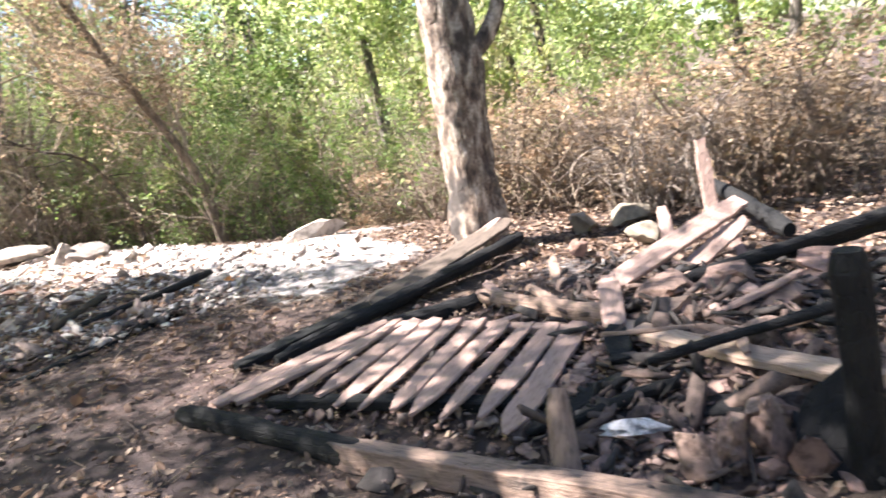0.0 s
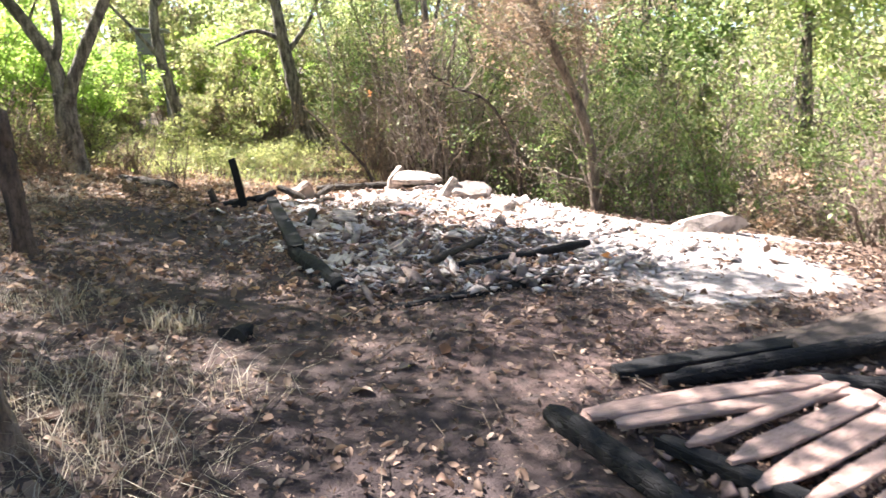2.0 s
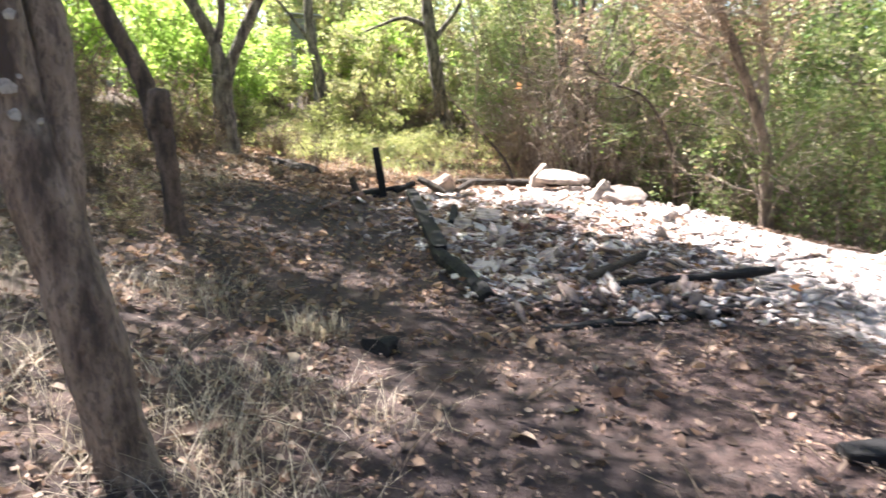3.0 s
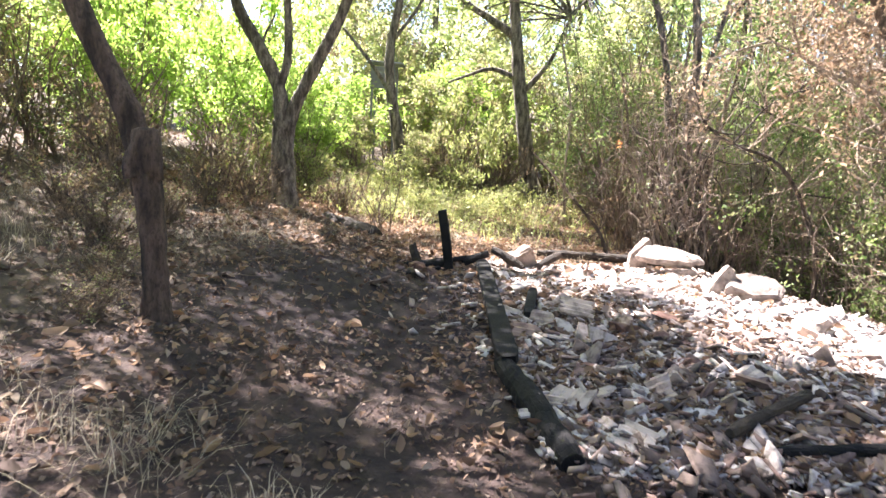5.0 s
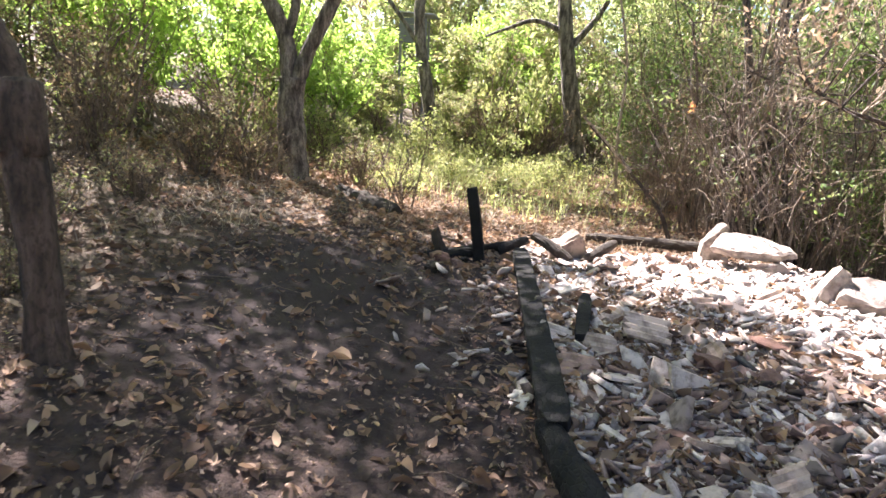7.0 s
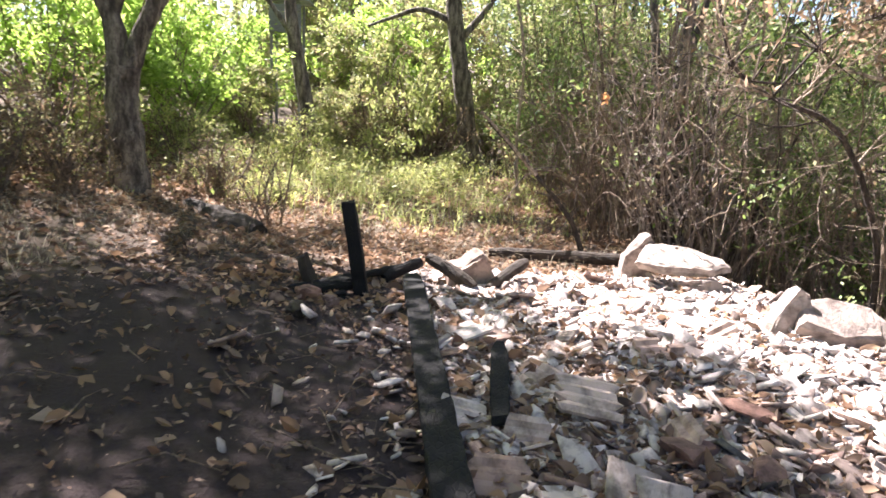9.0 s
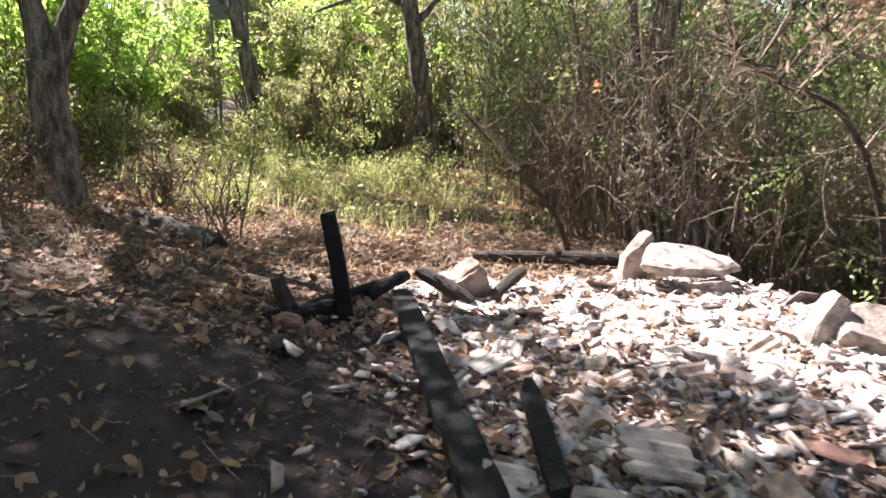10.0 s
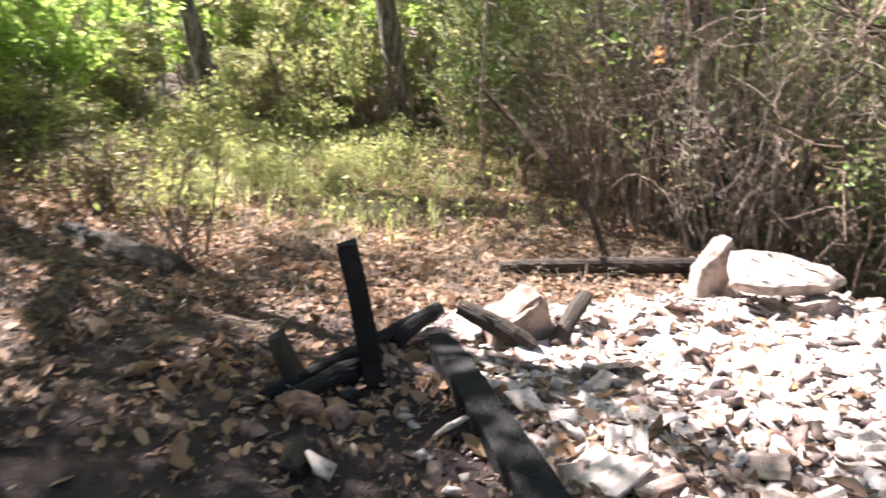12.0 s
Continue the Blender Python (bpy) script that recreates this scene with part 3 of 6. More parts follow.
timber("charred_beam", (4.05, -1.72, 0.12), (5.6, -2.62, 0.18), 0.045, 0.05, 67, CHAR, "charred beam lying on the burnt pile")
timber("charred_beam", (6.2, -0.95, 0.30), (4.95, -2.02, 0.18), 0.055, 0.06, 68, CHAR, "charred beam crossing the burnt pile")
timber("charred_beam", (4.7, -2.1, 0.10), (6.3, -2.9, 0.10), 0.06, 0.06, 69, CHAR, "charred beam sloping up from the burnt pile")
board("scorched_board", (5.55, -1.28, -0.05), (5.72, -1.12, 0.74), 0.11, 0.03, 70, PLANK, "upright pinkish board standing in the burnt pile")
board("scorched_board", (4.75, -1.30, -0.04), (5.2, -1.0, 0.28), 0.10, 0.03, 71, PLANK, "tilted pinkish board in the burnt pile")
board("scorched_board", (4.9, -1.75, -0.02), (5.3, -1.35, 0.26), 0.10, 0.03, 72, PLANK, "tilted pinkish board in the burnt pile")
timber("charred_post", (2.66, -3.0, -0.25), (2.68, -3.0, 0.75), 0.058, 0.062, 73, CHAR, "upright charred post standing in rubble", "post", lump=0.05)
timber("charred_post", (2.10, -2.12, -0.2), (2.35, -2.0, 0.20), 0.055, 0.05, 74, HALF_CHAR, "short leaning post with a charred top", "post")
timber("charred_pole", (2.45, -1.95, -0.02), (2.95, -2.2, 0.0), 0.025, 0.03, 75, CHAR, "short charred stick among burnt clay", "pole")


# ---------------------------------------------------------------- stones, clay, tiles
def lump_mesh(name, sx, sy, sz, seed, material, sharp=0.35, cuts=2):
    bm = bmesh.new()
    bmesh.ops.create_icosphere(bm, subdivisions=cuts, radius=1.0)
    off = Vector((seed * 3.1, seed * 1.3, seed * 0.7))
    q = random.Random(seed)
    cuts_at = [(Vector((q.gauss(0, 1), q.gauss(0, 1), q.gauss(0, 1))).normalized(), q.uniform(0.5, 0.8)) for _ in range(9)]
    for v in bm.verts:
        k = 1 + sharp * noise.noise(v.co * 1.3 + off) + sharp * 0.45 * noise.noise(v.co * 3.4 + off)
        p = v.co * k
        for n, d in cuts_at:
            over = p.dot(n) - d
            if over > 0:
                p = p - n * over
        p.z = max(-0.75, min(0.8, p.z))
        v.co = Vector((p.x * sx, p.y * sy, p.z * sz))
    me = bpy.data.meshes.new(name)
    bm.to_mesh(me)
    bm.free()
    me.materials.append(material)
    return me


def stone(name, at, size, seed, material, label, turn=(0, 0, 0), category="stone", sharp=0.35, cuts=3, group=""):
    ob = new(name, lump_mesh(name, *size, seed, material, sharp, cuts))
    ob.matrix_world = pose(*at, *turn)
    return tagged(ob, label, category, group)


def hewn_stone(name, at, outline, depth, seed, material, label, turn=(0, 0, 0)):
    """A broken, flat-faced stone: an outline in x and z, split through y, with chipped faces."""
    bm = bmesh.new()
    n = len(outline)
    r = random.Random(seed)
    rings = []
    for k, (y, f) in enumerate(((-0.5, 0.80), (-0.38, 0.97), (0.1, 1.0), (0.42, 0.9), (0.5, 0.7))):
        rings.append([bm.verts.new((x * f + r.gauss(0, 0.008), y * depth + r.gauss(0, 0.06) * depth, z * f + r.gauss(0, 0.008))) for x, z in outline])
    for a, b in zip(rings, rings[1:]):
        for i in range(n):
            bm.faces.new((a[i], a[(i + 1) % n], b[(i + 1) % n], b[i]))
    bm.faces.new(rings[0][::-1])
    bm.faces.new(rings[-1])
    bmesh.ops.recalc_face_normals(bm, faces=bm.faces[:])
    bmesh.ops.triangulate(bm, faces=bm.faces[:])
    bmesh.ops.subdivide_edges(bm, edges=bm.edges[:], cuts=3, use_grid_fill=True)
    off = Vector((seed * 2.3, seed * 1.1, seed * 0.4))
    for v in bm.verts:
        v.co += Vector((noise.noise(v.co * 9 + off), noise.noise(v.co * 9 - off), noise.noise(v.co * 8 + off * 2))) * 0.014
        v.co += Vector((noise.noise(v.co * 31 + off), noise.noise(v.co * 31 - off), noise.noise(v.co * 29))) * 0.008
    me = bpy.data.meshes.new(name)
    bm.to_mesh(me)
    bm.free()
    me.materials.append(material)
    ob = new(name, me)
    ob.matrix_world = pose(*at, *turn)
    return tagged(ob, label, "stone")


hewn_stone("upright_stone", (2.44, 9.2, 0.14), [(-0.15, -0.2), (0.12, -0.2), (0.14, 0.0), (0.15, 0.2), (0.11, 0.29), (0.05, 0.28), (-0.03, 0.18), (-0.11, 0.06)], 0.15, 1, STONE, "upright pointed pale stone in sunlight", (0, 4, 12))
hewn_stone("slab_stone", (2.78, 8.88, 0.23), [(-0.46, -0.20), (-0.2, -0.27), (0.08, -0.21), (0.28, -0.19), (0.47, -0.07), (0.40, 0.06), (0.22, 0.20), (0.0, 0.22), (-0.26, 0.25), (-0.36, 0.06)], 0.10, 2, STONE, "broad flat pale stone slab lying tilted in sunlight", (-74, 4, -6))
stone("stone", (2.92, 8.66, 0.03), (0.26, 0.18, 0.10), 3, STONE, "flat grey stone under a slab", (0, 4, 30))
hewn_stone("pointed_stone", (2.97, 7.3, 0.06), [(-0.29, -0.14), (0.34, -0.14), (0.33, 0.04), (0.16, 0.13), (0.11, 0.26), (0.05, 0.33), (-0.04, 0.24), (-0.17, 0.07)], 0.17, 4, STONE, "pointed grey stone standing on edge", (-6, 0, 8))
hewn_stone("slab_stone", (3.27, 7.2, 0.14), [(-0.30, -0.14), (0.0, -0.20), (0.27, -0.13), (0.31, 0.02), (0.2, 0.16), (-0.08, 0.22), (-0.27, 0.13)], 0.17, 5, STONE, "pale stone slab tilted beside a pointed stone", (-58, 6, -14))
stone("stone", (3.40, 6.05, 0.04), (0.30, 0.24, 0.16), 6, STONE, "pale stone at the edge of the bank", (0, 0, 40))
stone("stone", (3.75, 5.5, 0.0), (0.28, 0.2, 0.11), 7, STONE, "pale stone at the edge of the bank", (0, 0, 10))
stone("stone", (4.2, 4.9, 0.0), (0.22, 0.18, 0.12), 8, STONE, "pale stone at the edge of the bank", (0, 0, 70))
stone("boulder", (4.92, 3.72, 0.08), (0.42, 0.28, 0.17), 9, STONE, "low ash-covered boulder on the bank", (0, 4, -30), "stone", 0.7, 4)
hewn_stone("stone", (0.79, 8.62, 0.06), [(-0.22, -0.12), (0.26, -0.12), (0.22, 0.0), (0.09, 0.24), (0.04, 0.25), (-0.10, 0.15), (-0.23, 0.12)], 0.24, 10, STONE_BROWN, "brownish angular stone with a ridge beside burnt sticks", (8, 0, 14))
timber("charred_log", (0.80, 8.34, 0.03), (0.40, 8.58, 0.22), 0.062, 0.055, 111, ROTTEN, "short grey-charred log leaning against a brown stone", "log", lump=0.2)
stone("stone", (5.85, 0.2, -0.02), (0.22, 0.16, 0.15), 12, STONE_WARM, "yellowish rock behind the burnt pile", (0, 0, 20))
stone("stone", (6.25, -0.1, -0.02), (0.3, 0.2, 0.13), 13, STONE_WARM, "pale rock behind the burnt pile", (0, 0, -20))
stone("stone", (5.5, -0.65, 0.0), (0.24, 0.17, 0.14), 14, STONE_WARM, "pale rock behind the burnt pile", (0, 0, 60))
stone("stone", (5.0, -0.3, -0.02), (0.12, 0.1, 0.09), 15, BRICK, "reddish stone on pale ash", (0, 0, 10))
stone("burnt_clump", (0.02, 1.86, -0.02), (0.12, 0.10, 0.09), 16, CHAR, "small charred clump on burnt soil", (0, 0, 10), "clump", 0.6)
stone("ash_fibre", (2.50, -2.22, 0.0), (0.06, 0.13, 0.05), 17, FIBRE, "crumpled pale ash fibre among burnt clay", (0, 20, 25), "ash", 0.7)
stone("brick", (1.54, 5.47, 0.05), (0.17, 0.12, 0.07), 18, BRICK, "broken red clay brick among pale tiles", (4, 8, 20), "brick", 0.25)
stone("brick", (1.82, 5.33, 0.04), (0.13, 0.10, 0.06), 19, BRICK, "broken red clay brick among pale tiles", (4, -8, 60), "brick", 0.25)
stone("brick", (2.02, 5.85, 0.08), (0.17, 0.09, 0.04), 20, BRICK, "flat reddish brick among pale tiles", (4, 8, -20), "brick", 0.2)

for i, (x, y, w, d, h) in enumerate(((1.15, 4.5, 0.11, 0.08, 0.04), (1.9, 4.75, 0.13, 0.09, 0.04), (1.35, 3.9, 0.10, 0.08, 0.04), (2.3, 4.95, 0.12, 0.09, 0.045), (0.95, 3.55, 0.09, 0.07, 0.04))):
    stone("brick", (x, y, ground_z(x, y) + 0.06), (w, d, h), 240 + i, BRICK, "broken red clay brick lying on tile rubble", (6 * i - 12, 9 - 4 * i, 50 * i), "brick", 0.25, 3)

board("charred_board", (2.78, -2.32, -0.04), (3.25, -2.85, 0.03), 0.20, 0.03, 81, CHAR, "broad charred board among burnt clay")
board("charred_board", (3.1, -2.15, 0.0), (3.75, -2.3, 0.06), 0.16, 0.03, 82, CHAR, "broad charred board among burnt clay")
board("charred_board", (2.35, -1.75, -0.05), (2.9, -1.95, 0.0), 0.12, 0.03, 83, CHAR, "charred board beside a slatted panel")
for i, (x, y, w, h, lean) in enumerate(((2.52, -2.62, 0.10, 0.17, 14), (2.66, -2.72, 0.11, 0.21, -8), (2.40, -2.52, 0.08, 0.13, 22), (2.80, -2.62, 0.10, 0.15, -20), (2.60, -2.86, 0.09, 0.14, 6))):
    stone("clay_straw_lump", (x, y, -0.07 + h * 0.4), (w, w * 0.75, h), 190 + i, CLAY_STRAW, "crumbling mass of burnt clay mixed with straw", (lean, lean * 0.6, 40 * i), "clay", 0.7, 4, "clay straw lumps")
board("charred_board", (2.62, -2.86, -0.09), (2.86, -2.97, 0.22), 0.26, 0.03, 84, CHAR, "broad charred board leaning against a post", tip=20)
for i, (x, y, w, d, h) in enumerate(((3.95, -1.62, 0.30, 0.2, 0.15), (4.25, -1.95, 0.26, 0.2, 0.14), (3.65, -1.82, 0.18, 0.14, 0.1), (4.7, -2.35, 0.3, 0.22, 0.16), (3.4, -2.35, 0.2, 0.15, 0.1), (3.9, -2.35, 0.22, 0.16, 0.13))):
    stone("clay_clod", (x, y, ground_z(x, y) + h * 0.4), (w, d, h), 230 + i, CLAY_STRAW if i % 2 == 0 else CLOD, "large crumbling block of pinkish burnt clay", (6 * i - 12, 5, 35 * i), "clod", 0.65, 4, "burnt clay blocks")

rng = random.Random(11)
for i in range(150):
    x, y = rng.gauss(3.5, 0.75), rng.gauss(-2.15, 0.5)
    if i >= 60:
        x, y = rng.uniform(2.2, 3.6), rng.uniform(-3.0, -1.7)
    if (x - 0.3) ** 2 + (y + 3.6) ** 2 < 2.6 or y < -3.4:
        continue
    s = rng.uniform(0.03, 0.10)
    stone("clay_clod", (x, y, ground_z(x, y) + s * 0.25), (s * rng.uniform(0.8, 1.4), s, s * rng.uniform(0.5, 0.8)), 100 + i, CLOD,
          "lump of burnt pinkish clay in the burnt pile", (rng.uniform(-20, 20), rng.uniform(-20, 20), rng.uniform(0, 360)), "clod", 0.55, 3, "burnt clay clods")


for k, (x, y, w, m, text) in enumerate(((-0.52, 7.80, 0.15, BRICK, "reddish lump of burnt clay beside a burnt post"), (-0.33, 7.72, 0.10, CLOD, "dark lump of burnt clay beside a burnt post"),
                                        (-0.54, 7.38, 0.13, ROTTEN, "broad lump of burnt clay in leaf litter"), (-0.72, 7.62, 0.08, CLOD, "dark lump of burnt clay in leaf litter"),
                                        (-0.30, 7.95, 0.10, CHAR, "black charred clump at the foot of a post"))):
    stone("clay_clod", (x, y, ground_z(x, y) + 0.2 * w), (w, w * 0.75, w * 0.6), 170 + k, m, text, (5 * k, 8, 50 * k), "clod", 0.6, 3)


def tile_mesh(w, l, t, ribs, seed, material):
    """A broken piece of ribbed roof tile: grooves along y, chipped outline."""
    r = random.Random(seed)
    s = Shape()
    nx = ribs * 2
    rows = 3
    skew = r.uniform(-0.25, 0.25) * w
    edge = [[r.uniform(-0.12, 0.12) * l for _ in range(nx + 1)] for _ in range(2)]
    for side in (0, 1):
        for j in range(rows + 1):
            for i in range(nx + 1):
                y = (j / rows - 0.5) * l
                if j == 0:
                    y += edge[0][i]
                elif j == rows:
                    y += edge[1][i]
                z = (t if side else 0) + (t * 0.7 if i % 2 and side else 0)
                s.v.append(Vector(((i / nx - 0.5) * w + skew * j / rows, y, z)))
    row, layer = nx + 1, (nx + 1) * (rows + 1)
    for j in range(rows):
        for i in range(nx):
            a = j * row + i
            s.f.append((a + row, a + row + 1, a + 1, a))
            a += layer
            s.f.append((a, a + 1, a + row + 1, a + row))
    loop = [i for i in range(nx + 1)] + [j * row + nx for j in range(1, rows + 1)] + [rows * row + i for i in range(nx - 1, -1, -1)] + [j * row for j in range(rows - 1, 0, -1)]
    for k in range(len(loop)):
        a, b = loop[k], loop[(k + 1) % len(loop)]
        s.f.append((a, b, b + layer, a + layer))
    return s.mesh("tile", material)


def in_rubble(x, y):
    beam = 0.27 + (8.5 - y) * 0.075
    return x > beam and 3.0 < y < 9.2 and bank(x, y) < -0.1 and not (x > 2.9 and y < 4.2)


tiles = [tile_mesh(0.17, 0.20, 0.014, 3, 1, TILE), tile_mesh(0.12, 0.14, 0.012, 2, 2, TILE), tile_mesh(0.20, 0.13, 0.014, 4, 3, TILE),
         tile_mesh(0.09, 0.16, 0.012, 2, 4, TILE), tile_mesh(0.14, 0.10, 0.016, 3, 5, TILE), tile_mesh(0.24, 0.19, 0.015, 4, 6, TILE)]
rng = random.Random(21)
big = new("roof_tile", tile_mesh(0.25, 0.28, 0.020, 4, 77, TILE))
big.matrix_world = pose(1.18, 5.85, 0.105, 4, -24, 84)
tagged(big, "large broken ribbed roof tile lying on rubble", "tile")
made = 0
while made < 290:
    x, y = rng.uniform(0.3, 3.6), 3.0 + 6.0 * rng.random() ** 0.9
    if not in_rubble(x, y) or abs(x - 0.85) < 0.1 and 5.7 < y < 6.7:
        continue
    ob = new("tile_fragment", rng.choice(tiles))
    k = rng.uniform(0.55, 1.3)
    ob.matrix_world = pose(x, y, ground_z(x, y) + rng.uniform(0.02, 0.08), rng.gauss(0, 22), rng.gauss(0, 22), rng.uniform(0, 360)) @ Matrix.Diagonal((k, k, k, 1))
    tagged(ob, "broken piece of ash-dusted clay roof tile", "tile", "broken roof tiles")
    made += 1


def rubble_places(count, seed):
    """Places over the tile rubble, thinning out past the beam and towards the ash."""
    r = np.random.RandomState(seed)
    pts = []
    while len(pts) < count:
        x, y = r.uniform(-0.9, 4.4), r.uniform(2.4, 9.6)
        beam = 0.27 + (8.5 - y) * 0.075
        edge = x - beam
        keep = in_rubble(x, y) or (edge < 0 and r.rand() < 0.22 * math.exp(edge / 0.25) and 4.8 < y < 7.8) or (bank(x, y) < 0.15 and y < 4.4 and x > 1.5 and r.rand() < 0.10)
        if keep and bank(x, y) < 0.2:
            pts.append((x, y))
    return np.array(pts)


def scatter_chips(pts, seed, material, size, slim=(0.5, 1.0), lift=0.06):
    """Small angular chips of tile, clay or charcoal at the places (n, 2), each a tilted plate."""
    r = np.random.RandomState(seed)
    count = len(pts)
    z = height(pts[:, 0], pts[:, 1]) + r.uniform(0.0, lift, count)
    base = np.array([(-1, -0.8, -1), (1, -0.6, -1), (0.8, 0.9, -1), (-0.7, 0.7, -1), (-0.95, -0.75, 1), (0.95, -0.55, 0.8), (0.75, 0.85, 1), (-0.65, 0.65, 0.9)])
    base = np.tile(base[None], (count, 1, 1))
    warp = r.uniform(-0.5, 0.35, (count, 4, 2))
    base[:, :4, :2] *= 1 + warp
    base[:, 4:, :2] *= 1 + warp
    sz = r.gamma(2.0, size, count)[:, None] + size * 0.6
    dims = np.concatenate([sz, sz * r.uniform(*slim, (count, 1)), 0.004 + sz * r.uniform(0.02, 0.10, (count, 1))], 1)
    co = base * dims[:, None]
    a, b, c = r.uniform(0, 6.28, count), r.normal(0, 0.45, count), r.normal(0, 0.45, count)
    rz = np.stack([np.stack([np.cos(a), -np.sin(a), 0 * a], -1), np.stack([np.sin(a), np.cos(a), 0 * a], -1), np.stack([0 * a, 0 * a, 0 * a + 1], -1)], 1)
    rx = np.stack([np.stack([0 * b + 1, 0 * b, 0 * b], -1), np.stack([0 * b, np.cos(b), -np.sin(b)], -1), np.stack([0 * b, np.sin(b), np.cos(b)], -1)], 1)
    ry = np.stack([np.stack([np.cos(c), 0 * c, np.sin(c)], -1), np.stack([0 * c, 0 * c + 1, 0 * c], -1), np.stack([-np.sin(c), 0 * c, np.cos(c)], -1)], 1)
    co = np.einsum("nij,nkj->nki", rz @ rx @ ry, co) + np.concatenate([pts, z[:, None]], 1)[:, None]
    return quads_mesh("chips", co, 8, material, [(0, 3, 2, 1), (4, 5, 6, 7), (0, 1, 5, 4), (1, 2, 6, 5), (2, 3, 7, 6), (3, 0, 4, 7)])


tagged(new("tile_rubble", scatter_chips(rubble_places(15000, 5), 5, CHIP, 0.017)), "bed of small ash-dusted tile, clay and charcoal chips", "rubble", kind="stuff")


q = np.random.RandomState(6)
spread = np.concatenate([q.normal((3.5, -1.9), (0.9, 0.65), (2600, 2)), q.uniform((1.7, -2.6), (3.6, 0.3), (1500, 2))])
spread = spread[(spread[:, 1] > -3.3) & (spread[:, 0] > 1.75)]
tagged(new("clay_crumbs", scatter_chips(spread[::2], 7, CLAY_CRUMB, 0.010, (0.6, 1.0), 0.05)), "crumbs of burnt clay and charcoal strewn through the burnt pile", "rubble", kind="stuff")
near_edge = q.uniform((0.75, 2.5), (2.9, 5.6), (2600, 2))
near_edge = near_edge[[in_rubble(a, b) or b < 3.0 and q.rand() < 0.4 for a, b in near_edge]]
tagged(new("clay_crumbs", scatter_chips(near_edge, 9, CLAY_CRUMB, 0.015, (0.6, 1.0), 0.08)), "brown crumbs of burnt clay lying over broken tiles", "rubble", kind="stuff")
tagged(new("charred_splinters", scatter_chips(np.array([p for p in spread[1::2] if p[1] < -1.75 or p[0] > 3.5])[:800], 8, CHAR_SPLINTER, 0.028, (0.10, 0.25), 0.09)), "charred wood splinters strewn through the burnt pile", "splinters", kind="stuff")
r0 = random.Random(91)
for k in range(26):
    x, y = r0.gauss(3.9, 0.8), r0.gauss(-1.6, 0.55)
    if x < 2.4 or y < -2.6:
        continue
    a, ln, z = r0.uniform(0, 6.28), r0.uniform(0.25, 0.7), ground_z(x, y)
    wood, word = ((CHAR, "charred black"), (PLANK, "pinkish scorched"), (HALF_CHAR, "half-charred"))[k % 3]
    board("broken_board", (x, y, z + 0.03), (x + math.cos(a) * ln, y + math.sin(a) * ln, z + r0.uniform(0.05, 0.2)), r0.uniform(0.04, 0.10), r0.uniform(0.018, 0.03), 600 + k, wood, "short " + word + " piece of broken board in the burnt pile", "plank", "broken boards", r0.uniform(-25, 25), taper=0.12)


# ---------------------------------------------------------------- trees
def bent(points, n):
    """Points along a smooth curve through the given ones."""
    pts = [Vector(p) for p in points]
    out = []
    for i in range(len(pts) - 1):
        p0, p1, p2, p3 = pts[max(i - 1, 0)], pts[i], pts[i + 1], pts[min(i + 2, len(pts) - 1)]
        for k in range(n):
            t = k / n
            out.append(0.5 * ((2 * p1) + (p2 - p0) * t + (2 * p0 - 5 * p1 + 4 * p2 - p3) * t * t + (3 * p1 - p0 - 3 * p2 + p3) * t ** 3))
    return out + [pts[-1]]


def limb(shape, points, r0, r1, r, sides=10, wobble=0.06, flare=0.0):
    pts = bent(points, 7)
    n = len(pts) - 1
    radii = []
    for i in range(n + 1):
        t = i / n
        k = 1 + 0.14 * noise.noise(pts[i] * 2.2) + 0.05 * noise.noise(pts[i] * 7.0) + flare * math.exp(-t * 14)
        radii.append((r0 + (r1 - r0) * t) * k)
    shape.tube(pts, radii, sides, wobble, r)
    return pts


def crown_centres(balls, count, seed, hollow=0.35):
    """Leaf places in clumps that fill the given balls (x, y, z, radius) unevenly."""
    r = np.random.RandomState(seed)
    out = []
    vol = np.array([b[3] ** 2 for b in balls])
    for b, share in zip(balls, vol / vol.sum()):
        n = int(count * share)
        k = max(6, n // 45)
        d = r.normal(size=(k, 3))
        d /= np.linalg.norm(d, axis=1)[:, None]
        c = d * (b[3] * (hollow + (1 - hollow) * r.rand(k, 1) ** 0.6))
        c[:, 2] *= 0.75
        pick = r.randint(0, k, n)
        out.append(np.array(b[:3]) + c[pick] + r.normal(size=(n, 3)) * b[3] * 0.13)
    return np.concatenate(out)


